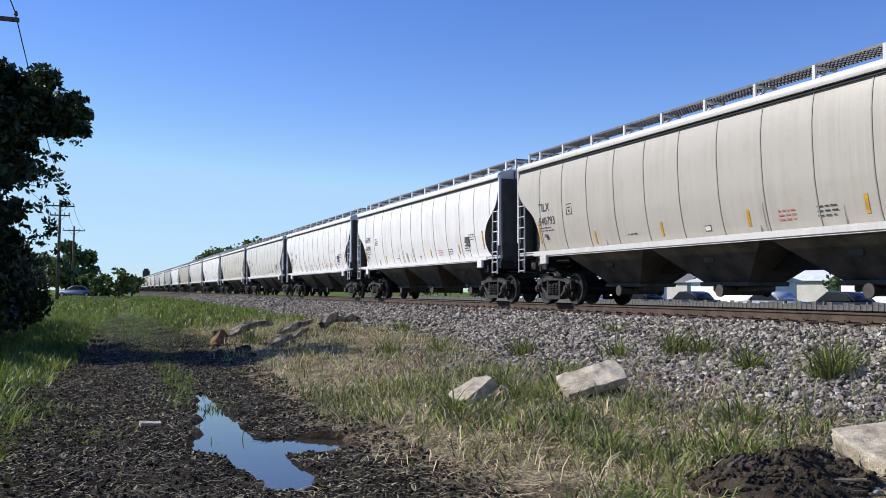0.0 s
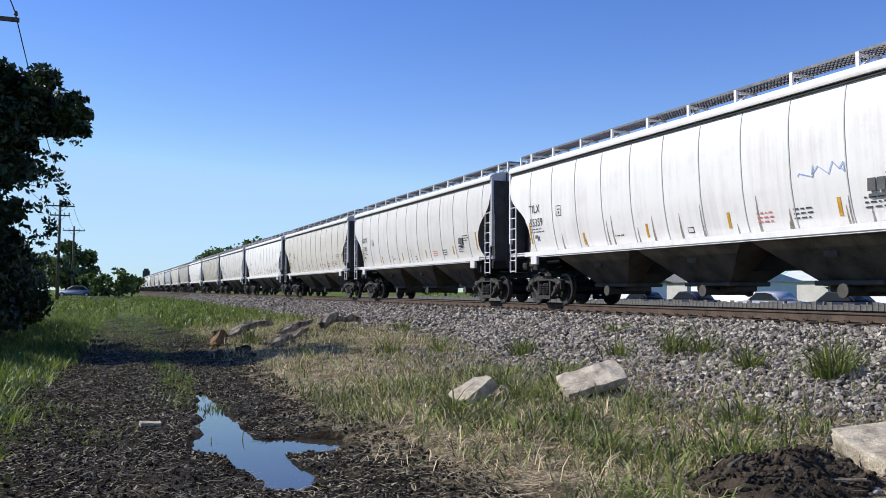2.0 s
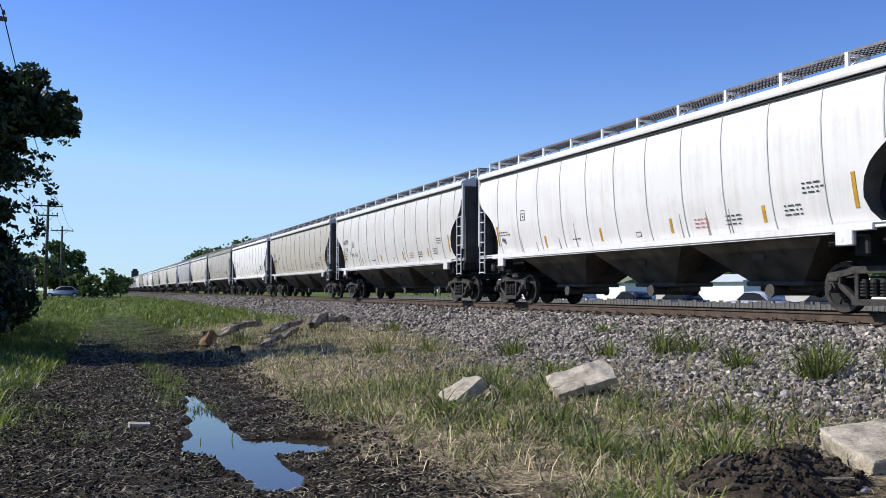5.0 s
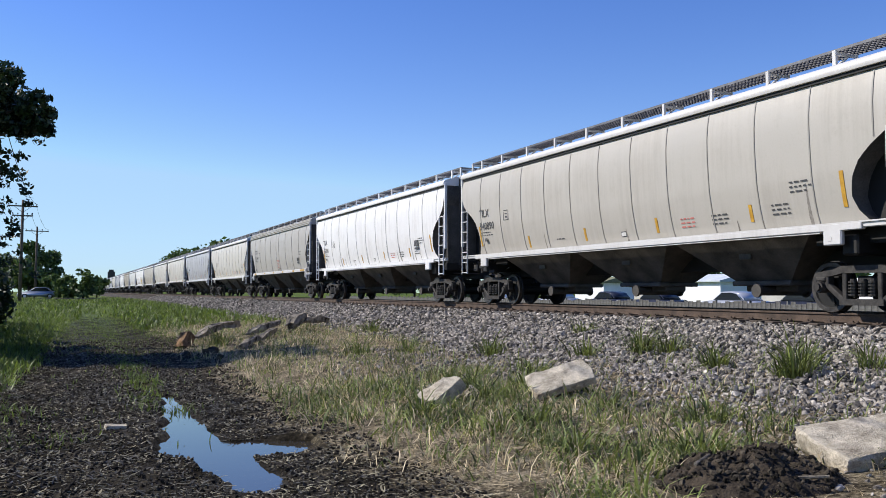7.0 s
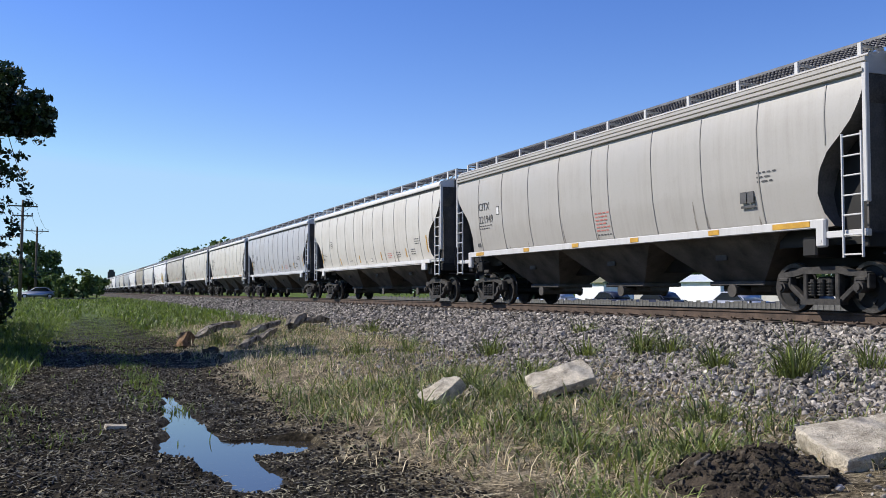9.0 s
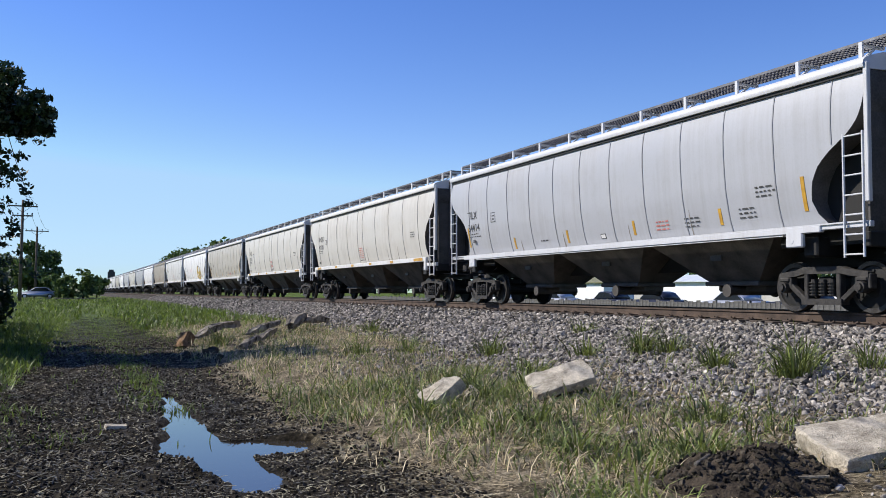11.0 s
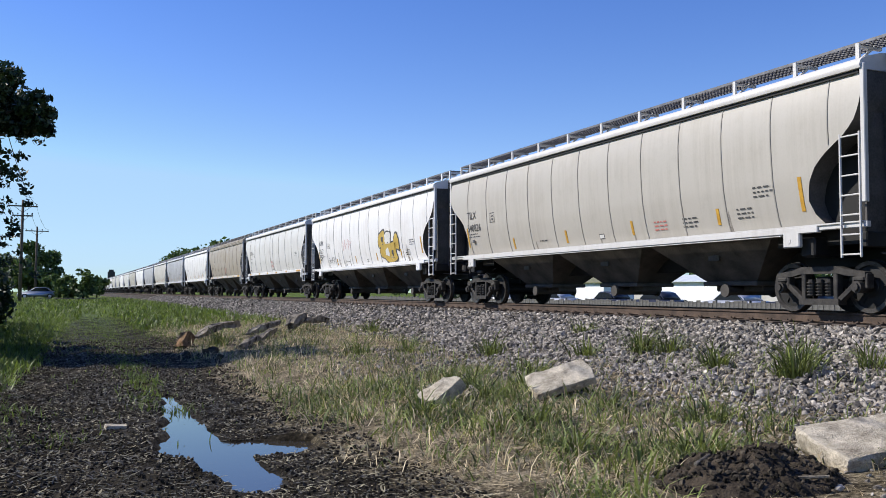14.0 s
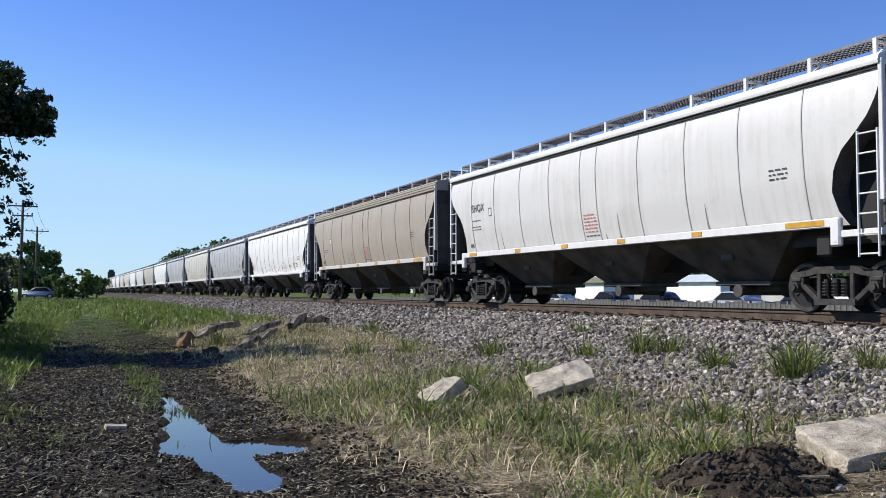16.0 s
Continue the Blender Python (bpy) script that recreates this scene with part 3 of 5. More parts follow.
    tube(bm, (-0.62, 0, 0.40), (0.62, 0, 0.40), 0.10, 10)
    for s in (-1, 1):
        tube(bm, (s * 0.62, 0, 0.40), (s * 0.68, 0, 0.40), 0.14, 10)
    gate = part("outlet_gate", bm, GRIMY, car, "outlet gate with unloading pipe")
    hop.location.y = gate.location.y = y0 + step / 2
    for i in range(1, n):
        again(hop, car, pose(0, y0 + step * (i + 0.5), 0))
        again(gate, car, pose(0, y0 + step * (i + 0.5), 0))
    # couplers
    bm = bmesh.new()
    box(bm, 0, -0.35, 0.86, 0.16, 0.5, 0.18, bevel=0.02)
    box(bm, 0.03, -0.68, 0.86, 0.30, 0.26, 0.28, bevel=0.05)
    tube(bm, (0.25, -0.1, 0.8), (0.3, -0.55, 0.45), 0.03, 6)
    tube(bm, (0.3, -0.55, 0.45), (0.28, -0.75, 0.5), 0.03, 6)
    tube(bm, (-1.2, -0.05, 1.02), (0, -0.05, 1.0), 0.02, 6)
    cp = part("coupler", bm, GRIMY, car, "steel knuckle coupler with air hose")
    cp.location.y = -HALF
    again(cp, car, pose(0, HALF, 0, 0, 0, 180))
    # trucks
    for s in (-1, 1):
        truck_parts(car, s * (HALF - 1.42))
    # roof walk and hatches
    z = 4.70
    bm = bmesh.new()
    if detailed:
        grating(bm, -1.0, -0.48, -HALF - 0.28, HALF + 0.28, z)
    else:
        box(bm, -0.74, 0, z, 0.52, 2 * HALF + 0.56, 0.03)
    rb = part("roof_walk", bm, GALV, car, "galvanised grating roof walk")
    again(rb, car, pose(0, 0, 0, 0, 0, 180))
    bm = bmesh.new()
    grating(bm, -0.48, 0.48, -0.25, 0.25, z, 0.1) if detailed else box(bm, 0, 0, z, 0.96, 0.5, 0.03)
    ew = part("end_walk", bm, GALV, car, "galvanised crossover walk")
    ew.location.y = -HALF
    again(ew, car, pose(0, HALF, 0))
    ys = [-HALF - 0.25, -HALF + 0.5] + [-HALF + 1.95 + i * (2 * HALF - 3.9) / 8 for i in range(9)] + [HALF - 0.5, HALF + 0.25]
    bm = bmesh.new()
    box(bm, 0, 0, 4.52, 0.05, 0.075, 0.36)
    box(bm, 0.27, 0, 4.64, 0.54, 0.06, 0.05)
    box(bm, 0, 0, 0, 0.04, 0.05, 0.55, m=Matrix.Translation((0.16, 0, 4.5)) @ Matrix.Rotation(0.9, 4, "Y"))
    if detailed:
        br = part("walk_bracket", bm, PAINT, car, "white roof-walk bracket")
        br.matrix_basis = pose(-1.02, ys[0], 0)
        for y in ys[1:]:
            again(br, car, pose(-1.02, y, 0))
        for y in ys:
            again(br, car, pose(1.02, y, 0, 0, 0, 180))
    else:
        for y in ys[1:]:
            box(bm, 0, y - ys[0], 4.52, 0.05, 0.075, 0.36)
        br = part("walk_brackets", bm, PAINT, car)
        br.matrix_basis = pose(-1.02, ys[0], 0)
    bm = bmesh.new()
    hl = (2 * HALF - 1.6) / 6
    box(bm, 0, 0, 4.53, 0.62, hl - 0.12, 0.16, bevel=0.04)
    for i in range(4):
        box(bm, 0, -hl / 2 + hl * (i + 0.5) / 4, 4.60, 0.74, 0.06, 0.05)
    hatch = part("hatch_cover", bm, GRIMY, car, "trough hatch cover with batten bars")
    hatch.location.y = -HALF + 0.8 + hl / 2
    for i in range(1, 6):
        again(hatch, car, pose(0, -HALF + 0.8 + hl * (i + 0.5), 0))
    return car


def stencil(text, size, y, z, car, mat=None, bold=0.0, squash=1.0):
    """Letters laid on the curved near side; y is where the line starts (towards the rear), read towards the front."""
    cu = bpy.data.curves.new("stencil", "FONT")
    cu.body, cu.size, cu.resolution_u, cu.offset = text, size, 2, bold
    tmp = bpy.data.objects.new("tmp", cu)
    scene.collection.objects.link(tmp)
    me = bpy.data.meshes.new_from_object(tmp.evaluated_get(bpy.context.evaluated_depsgraph_get()))
    bpy.data.objects.remove(tmp)
    for v in me.vertices:
        u, w = v.co.x * squash, v.co.y
        v.co = (-wall_x(z + w) - 0.012, y - u, z + w)
    me.materials.clear()
    me.materials.append(mat or INK)
    ob = new("stencil", me)
    ob.parent = car
    return ob


def decal(name, car, y, z, w, h, mat, label, off=0.010):
    """A painted or stuck-on strip on the near side, y0 at the rear, that follows the wall's curve."""
    bm = bmesh.new()
    k = max(1, int(h / 0.12))
    rows = []
    for i in range(k + 1):
        zz = z + h * i / k
        rows.append([bm.verts.new((-wall_x(zz) - o, yy, zz)) for o, yy in ((0.0, y), (off, y), (off, y - w), (0.0, y - w))])
    for a, b in zip(rows, rows[1:]):
        for i in range(3):
            bm.faces.new((a[i], b[i], b[i + 1], a[i + 1]))
    return part(name, bm, mat, car, label)


def small_print(car, y, z, lines, width, mat, name="stencil_bar"):
    """Lines of writing too small to read, as thin broken bars."""
    bm = bmesh.new()
    rnd = random.Random(int(abs(y * 100) + z * 1000))
    for i in range(lines):
        yy, zz = y, z - i * 0.085
        end = y - width * rnd.uniform(0.75, 1.0)
        while yy > end:
            w = rnd.uniform(0.05, 0.16)
            vs = [bm.verts.new((-wall_x(zz + dz) - 0.011, yy - dy, zz + dz)) for dy, dz in ((0, 0), (w, 0), (w, 0.030), (0, 0.030))]
            bm.faces.new(vs[::-1])
            yy -= w + 0.045
    return part(name, bm, mat, car, "small unreadable stencil lines")


def repaint(car, body, trim, roof=None):
    for o in car.children_recursive:
        n = o.name.split(".")[0]
        if n == "body":
            o.color = (*body, 1)
        elif n == "seam":      # weld lines coloured darker, standing in for the bead's shadow
            o.color = (*(c * 0.7 for c in body), 1)
        elif n == "roof":
            o.color = (*(roof or trim), 1)
        elif n in ("side_sill", "jacking_pad", "corner_post", "side_ladder", "walk_bracket", "walk_brackets"):
            o.color = (*trim, 1)


WARM, CREAM, WHITE, PALE, BLUISH, TAN, RUSTY = (0.45, 0.42, 0.365), (0.56, 0.535, 0.48), (0.75, 0.74, 0.72), (0.61, 0.60, 0.57), (0.41, 0.415, 0.43), (0.36, 0.315, 0.255), (0.40, 0.38, 0.345)
# style, body colour, mark, number, label
ROSTER = {
    -2: ("a", PALE, "", "", "pale grey covered hopper wagon"),
    -1: ("a", WARM, "TILX", "540793", "warm grey covered hopper wagon with black stencilled marks"),
    0: ("a", WHITE, "AGPX", "16098", "white covered hopper wagon with vertical dirt streaks"),
    1: ("a", WHITE, "TILX", "55359", "white covered hopper wagon with heavy dirt streaks"),
    2: ("a", PALE, "AGPX", "11383", "pale grey covered hopper wagon with black stencilled marks"),
    3: ("a", CREAM, "TILX", "", "cream-grey covered hopper wagon"),
    4: ("a", WHITE, "", "", "white covered hopper wagon"),
    5: ("a", PALE, "AGPX", "11118", "off-white covered hopper wagon with scrawled tags"),
    6: ("a", WARM, "TILX", "540890", "warm grey covered hopper wagon, dusty"),
    7: ("a", WHITE, "TILX", "55304", "white covered hopper wagon with rain streaks"),
    8: ("c", RUSTY, "CITX", "221949", "grimy tan-grey hopper wagon with a ribbed roof edge"),
    9: ("a", CREAM, "", "", "cream covered hopper wagon with seamed sides"),
    10: ("a", BLUISH, "TILX", "54414", "bluish-grey covered hopper wagon with black marks"),
    11: ("b", CREAM, "SHQX", "41130", "light cream hopper wagon with amber blocks on its sill"),
    12: ("b", CREAM, "SHQX", "41218", "cream-grey hopper wagon with amber blocks on its sill"),
    13: ("a", WARM, "TILX", "540826", "warm grey covered hopper wagon with black marks"),
    14: ("a", WHITE, "AGPX", "11517", "white covered hopper wagon with ochre graffiti"),
    15: ("b", PALE, "SHQX", "", "pale hopper wagon with amber blocks on its sill"),
    16: ("c", TAN, "", "", "tan-brown rust-stained hopper wagon"),
    17: ("a", WHITE, "", "", "white covered hopper wagon"),
    18: ("a", BLUISH, "", "", "bluish-grey covered hopper wagon"),
    19: ("a", CREAM, "", "", "cream covered hopper wagon"),
}
FAR = [PALE, WHITE, CREAM, WHITE, WARM, BLUISH, WHITE, PALE, TAN, WHITE, CREAM, PALE, WHITE, BLUISH, CREAM]


def lettering(car, style, mark, number, k, rear):
    """Marks, small print, amber reflectors; the near side's rear end stands at +HALF."""
    ty, tz = (rear - 1.36, 2.72) if style == "a" else (rear - 1.72, 2.93)
    if mark:
        stencil(mark, 0.34, ty, tz, car, bold=0.0015)
    if number:
        stencil(number, 0.335, ty, tz - 0.40, car, bold=0.0015)
    elif mark:
        small_print(car, ty, tz - 0.3, 1, 0.9, INK)
    small_print(car, ty - 0.04, tz - 0.5, 2, 0.75, INK)
    if style == "a":
        bm = bmesh.new()
        for dy, dz, w, h in ((0, 0, 0.3, 0.018), (0, 0.282, 0.3, 0.018), (0, 0, 0.018, 0.3), (0.282, 0, 0.018, 0.3), (0.08, 0.18, 0.14, 0.03), (0.11, 0.07, 0.08, 0.06)):
            box(bm, -wall_x(2.52 + dz + h / 2) - 0.004, rear - 3.05 - dy - w / 2, 2.52 + dz + h / 2, 0.008, w, h)
        part("stencil_box", bm, INK, car, "small boxed stencil")
        # amber reflector strips, tall by the ends and short between
        for y, z, h in ((rear - 1.29, 1.82, 0.62), (-rear + 1.45, 1.82, 0.62)):
            decal("reflector_strip", car, y, z, 0.085, h, ORANGE, "tall amber reflector strip")
        for i in range(4):
            decal("reflector_strip", car, rear - 4.4 - i * 3.0, 1.64 + 0.03 * i, 0.085, 0.33, ORANGE, "short amber reflector strip")
        small_print(car, rear - 12.3, 1.92, 3, 0.5, INK)
        small_print(car, rear - 11.3, 1.92, 3, 0.5, REDINK)
        small_print(car, rear - 14.0, 1.98, 3, 0.5, INK)
        small_print(car, rear - 6.0, 1.78, 1, 0.4, INK)
        decal("stencil_box", car, rear - 9.0, 1.68, 0.22, 0.13, INK, "small boxed stencil", 0.006)
        decal("stencil_box", car, rear - 9.02, 1.70, 0.18, 0.09, WHITEP, "", 0.010)
        small_print(car, -rear + 2.6, 2.35, 3, 0.55, INK)
        bm = bmesh.new()
        box(bm, -wall_x(2.2) - 0.006, rear - 1.75, 2.0, 0.008, 0.16, 0.10)
        part("stencil_box", bm, INK, car)
    else:
        for i, y in enumerate((rear - 1.5, rear - 4.7, rear - 7.35, rear - 9.95, rear - 12.7, -rear + 2.1)):
            bm = bmesh.new()
            w = 0.55 if i in (0,) else 0.32
            w = 0.9 if i == 5 else w
            box(bm, -1.529, y - w / 2, 1.57, 0.012, w, 0.10)
            part("reflector_block", bm, ORANGE, car, "amber reflector block on the sill")
        small_print(car, rear - 8.4, 2.30, 6, 0.62, REDINK)
        small_print(car, rear - 8.4, 1.77, 1, 0.7, INK)
        decal("stencil_box", car, rear - 2.95, 2.72, 0.2, 0.26, INK, "small boxed stencil", 0.006)
        decal("stencil_box", car, rear - 2.98, 2.75, 0.14, 0.2, WHITEP, "", 0.010)
        small_print(car, -rear + 2.5, 2.62, 3, 0.5, INK)
        bm = bmesh.new()
        box(bm, -wall_x(1.88) - 0.006, rear - 1.5, 1.88, 0.008, 0.22, 0.12)
        part("stencil_box", bm, INK, car)
    if k in (0, 1, 2, 7, 8):
        bm = bmesh.new()
        for dy in (0, 0.2):
            box(bm, -wall_x(2.35) - 0.004, -rear + 2.9 - dy, 2.2, 0.008, 0.17, 0.22)
        box(bm, -wall_x(2.2) - 0.002, -rear + 2.8, 2.02, 0.008, 0.38, 0.05)
        part("stencil_plate", bm, INK, car, "black stencil panel")


OCHRE = mottled("ochre_spray_paint", (0.36, 0.24, 0.04), (0.55, 0.39, 0.08), 4, 40, 0.7, 0.0, 0.0)
BLUESPRAY = mottled("faded_blue_spray", (0.22, 0.34, 0.55), (0.34, 0.45, 0.62), 4, 40, 0.7, 0.0, 0.0)
PINK = mottled("faded_pink_spray", (0.5, 0.22, 0.22), (0.62, 0.36, 0.34), 4, 40, 0.7, 0.0, 0.0)


def sprayed(car, name, outline, mat, off, label=""):
    """A flat sprayed shape on the near side: outline points (y, z)."""
    bm = bmesh.new()
    vs = [bm.verts.new((-wall_x(z) - off, y, z)) for y, z in outline]
    c = bm.verts.new((-wall_x(sum(p[1] for p in outline) / len(outline)) - off, sum(p[0] for p in outline) / len(outline), sum(p[1] for p in outline) / len(outline)))
    for i in range(len(vs)):
        bm.faces.new((vs[i], c, vs[(i + 1) % len(vs)]))
    return part(name, bm, mat, car, label)


def bubble(cy, cz, ry, rz, seed, n=26, k=0.12):
    out = []
    for i in range(n):
        a = 2 * math.pi * i / n
        q = 1 + k * math.sin(3 * a + seed) + k * 0.6 * math.sin(5 * a + 2 * seed)
        c, s = math.cos(a), math.sin(a)
        out.append((cy + ry * q * math.copysign(abs(c) ** 0.7, c), cz + rz * q * math.copysign(abs(s) ** 0.7, s)))
    return out


def scrawl(car, y, z, w, h, mat, seed, loops=9, thick=0.022):
    """A sprayed tag: one running zigzag line."""
    bm = bmesh.new()
    rnd = random.Random(seed)
    gap = w / (loops * 2)
    pts = [(y - gap * i + rnd.uniform(-1.6, 1.6) * gap, z + h * (rnd.uniform(0.45, 1.0) if i % 2 else rnd.uniform(0.0, 0.55))) for i in range(loops * 2)]
    for (ya, za), (yb, zb) in zip(pts, pts[1:]):
        d = Vector((yb - ya, zb - za)).normalized()
        nx, nz = -d.y * thick / 2, d.x * thick / 2
        q = [(ya + nx, za + nz), (yb + nx, zb + nz), (yb - nx, zb - nz), (ya - nx, za - nz)]
        bm.faces.new([bm.verts.new((-wall_x(b) - 0.013, a, b)) for a, b in q])
    return part("spray_tag", bm, mat, car, "thin sprayed scrawl")


def build_graffiti(by_k):
    scrawl(by_k[1], -HALF + 4.6, 2.42, 1.3, 0.3, BLUESPRAY, 12, 6, 0.02)
    car = by_k[14]
    y0 = -HALF + 5.0
    for cy, cz, ry, rz, sd in ((y0, 2.2, 0.95, 0.38, 1.0), (y0 + 0.75, 2.7, 0.42, 0.36, 2.0), (y0 + 0.05, 2.68, 0.34, 0.36, 0.4), (y0 - 0.95, 2.55, 0.28, 0.3, 3.0)):
        sprayed(car, "graffiti_outline", bubble(cy, cz - 0.2, ry + 0.07, rz + 0.07, sd), INK, 0.012, "black sprayed outline")
    for cy, cz, ry, rz, sd, mt in ((y0, 2.2, 0.95, 0.38, 1.0, OCHRE), (y0 + 0.75, 2.7, 0.42, 0.36, 2.0, OCHRE), (y0 + 0.05, 2.68, 0.34, 0.36, 0.4, WHITEP), (y0 - 0.95, 2.55, 0.28, 0.3, 3.0, OCHRE)):
        sprayed(car, "graffiti_fill", bubble(cy, cz - 0.2, ry, rz, sd), mt, 0.017, "sprayed bubble shape")
    for cy, cz, ry, rz, sd, mt in ((y0 + 0.2, 2.2, 0.22, 0.16, 2.2, WHITEP), (y0 - 0.4, 2.15, 0.1, 0.12, 0.5, INK), (y0 + 0.7, 2.75, 0.12, 0.12, 0.5, INK)):
        sprayed(car, "graffiti_fill", bubble(cy, cz - 0.2, ry, rz, sd), mt, 0.022, "sprayed bubble shape")
    scrawl(car, HALF - 5.6, 2.3, 1.7, 0.6, PINK, 3, 8, 0.018)
    scrawl(car, HALF - 3.0, 1.75, 1.2, 0.38, INK, 4, 7, 0.024)
    scrawl(car, HALF - 1.5, 2.0, 0.9, 0.3, INK, 8, 4, 0.025)
    scrawl(by_k[5], HALF - 2.6, 2.02, 1.4, 0.3, INK, 5, 6, 0.028)
    scrawl(by_k[5], HALF - 5.2, 2.5, 0.5, 0.25, PINK, 6, 3, 0.016)


STAIN = mottled("grey_rain_stain", (0.13, 0.115, 0.095), (0.34, 0.31, 0.27), 8, 50, 0.75, 0.0, 0.0)


def rain_stains(car, k, count, HALF):
    """Dirt runs that climb from the sill, wider at the foot."""
    rnd = random.Random(900 + k)
    for _ in range(count):
        y, h, w = rnd.uniform(-HALF + 2.2, HALF - 2.6), rnd.uniform(0.12, 0.75), rnd.uniform(0.03, 0.09)
        bm = bmesh.new()
        rows = []
        for i in range(6):
            t = i / 5
            z, q = 1.57 + h * t, w * (1 - t) ** 0.7 * rnd.uniform(0.8, 1.1) / 2 + 0.006
            rows.append([bm.verts.new((-wall_x(z) - 0.004, y + s * q, z)) for s in (1, -1)])
        for a, b in zip(rows, rows[1:]):
            bm.faces.new((a[0], b[0], b[1], a[1]))
        part("dirt_streak", bm, STAIN, car, "grey dirt streak")


def build_train():
    span = {st: (LENGTHS[st] - 1.5) / 2 for st in LENGTHS}
    masters = {(st, True): build_car(st, True, span[st]) for st in "abc"}
    masters[("a", False)] = build_car("a", False, span["a"])
    plan, used = [], set()
    for k in range(-2, 37):
        entry = ROSTER.get(k, ("a", FAR[(k * 7) % len(FAR)], "", "", "distant pale covered hopper wagon"))
        plan.append((k, entry))
    front = GAP0 - sum(LENGTHS[entry[0]] for k, entry in plan if k < 0)
    for k, (style, col, mark, number, label) in plan:
        y = front + span[style]
        front += LENGTHS[style]
        key = (style, k in ROSTER)
        if key in used:
            car = copy_thing(masters[key], pose(TRACK, y, 0))
        else:
            used.add(key)
            car = masters[key]
            car.matrix_basis = pose(TRACK, y, 0)
        CARS.append((k, y, car))
    # marks go on only after every copy is made
    for (k, y, car), (_, (style, col, mark, number, label)) in zip(CARS, plan):
        tagged(car, label)
        trim = tuple(min(0.85, c * 0.5 + 0.36) for c in col)
        repaint(car, col, trim, col if style == "c" else None)
        if k in ROSTER:
            lettering(car, style, mark, number, k, span[style])
            rain_stains(car, k, {0: 9, 1: 16, 2: 5, 4: 8, 7: 12, 14: 12, 16: 8, 8: 7, 17: 9}.get(k, 4), span[style])
    build_graffiti({k: car for k, y, car in CARS})


build_train()


# ---- loose ground: stones, grass, mud, water ----
def ico():
    bm = bmesh.new()
    bmesh.ops.create_icosphere(bm, subdivisions=1, radius=1.0)
    v = np.array([p.co[:] for p in bm.verts])
    f = np.array([[q.index for q in t.verts] for t in bm.faces])
    bm.free()
    return v, f


def stuff(name, verts, faces, mat, label, category):
    me = bpy.data.meshes.new(name)
    me.from_pydata(verts.tolist() if hasattr(verts, "tolist") else verts, [], faces.tolist() if hasattr(faces, "tolist") else faces)
    me.materials.append(mat)
    return tagged(new(name, me), label, category, kind="stuff")


def rand_rot(rng):
    q = rng.normal(size=4)
    q /= np.linalg.norm(q)
    w, x, y, z = q
    return np.array([[1 - 2 * (y * y + z * z), 2 * (x * y - z * w), 2 * (x * z + y * w)], [2 * (x * y + z * w), 1 - 2 * (x * x + z * z), 2 * (y * z - x * w)], [2 * (x * z - y * w), 2 * (y * z + x * w), 1 - 2 * (x * x + y * y)]])


def pebbles(places, size, rng, flat=0.75, jag=0.32):
    """Angular stones: jittered icosahedra at the places (x, y, z)."""
    v0, f0 = ico()
    vs, fs = [], []
    for i, (x, y, z) in enumerate(places):
        s = size[0] + (size[1] - size[0]) * rng.random() ** 1.7
        v = v0 * (1 + jag * (rng.random((len(v0), 1)) * 2 - 1)) * (s * 0.5) * np.array([1.25, 0.95, flat])
        v = v @ rand_rot(rng).T if flat > 0.6 else v
        vs.append(v + (x, y, z + s * 0.12))
        fs.append(f0 + i * len(v0))
    return np.concatenate(vs), np.concatenate(fs)


def build_ballast():
    rng = np.random.default_rng(11)

    def scatter(x0, x1, y0, y1, count):
        out = []
        for _ in range(count):
            x, y = rng.uniform(x0, x1), rng.uniform(y0, y1)
            if x < 9.6 and rng.random() < min(1.0, (9.9 - x) * 0.5 + 0.55 * noise.noise((x * 0.8, y * 0.5, 3))):
                continue
            out.append((x, y, ground_z(x, y)))
        return out

    near = scatter(7.6, 12.25, 7, 26, 23000) + scatter(12.2, 15.0, 7, 26, 2200)
    mid = scatter(7.8, 12.3, 26, 55, 8000)
    far = scatter(7.8, 12.3, 55, 130, 5000)
    v, f = pebbles(near, (0.05, 0.125), rng, 0.75, 0.42)
    stuff("ballast", v, f, STONE, "loose grey crushed-stone ballast on the bank", "ballast")
    v, f = pebbles(mid, (0.08, 0.16), rng)
    v2, f2 = pebbles(far, (0.12, 0.24), rng)
    stuff("ballast", np.concatenate([v, v2]), np.concatenate([f, f2 + len(v)]), STONE, "grey crushed-stone ballast farther along the track", "ballast")
    # strays among the straw
    stray = [(x, y, ground_z(x, y)) for x, y in zip(rng.uniform(4.2, 9.3, 20000), rng.uniform(4.5, 20, 20000)) if rng.random() < 0.06 + max(0.0, x - 5) * 0.24]
    v, f = pebbles(stray, (0.025, 0.085), rng)
    stuff("stray_stones", v, f, STONE, "stray ballast stones in the dry grass", "stones")


def build_big_stones():
    """The larger stones of the shoulder, one by one."""
    rng = np.random.default_rng(23)
    heap = thing("stone_shoulder", pose(0, 0, 0), "coarse grey stones along the ballast shoulder", "stones", kind="structure")
    kinds = []
    for i in range(6):
        v, f = pebbles([(0, 0, 0)], (0.10, 0.13), rng, 0.7)
        me = bpy.data.meshes.new("stone")
        me.from_pydata(v.tolist(), [], f.tolist())
        me.materials.append(STONE)
        kinds.append(me)
    for i in range(280):
        x, y = rng.uniform(9.4, 11.9), rng.uniform(8, 19)
        o = new("stone", kinds[i % 6])
        o.parent = heap
        o.matrix_basis = pose(x, y, ground_z(x, y) + 0.035, rng.uniform(0, 360), rng.uniform(0, 360), rng.uniform(0, 360))


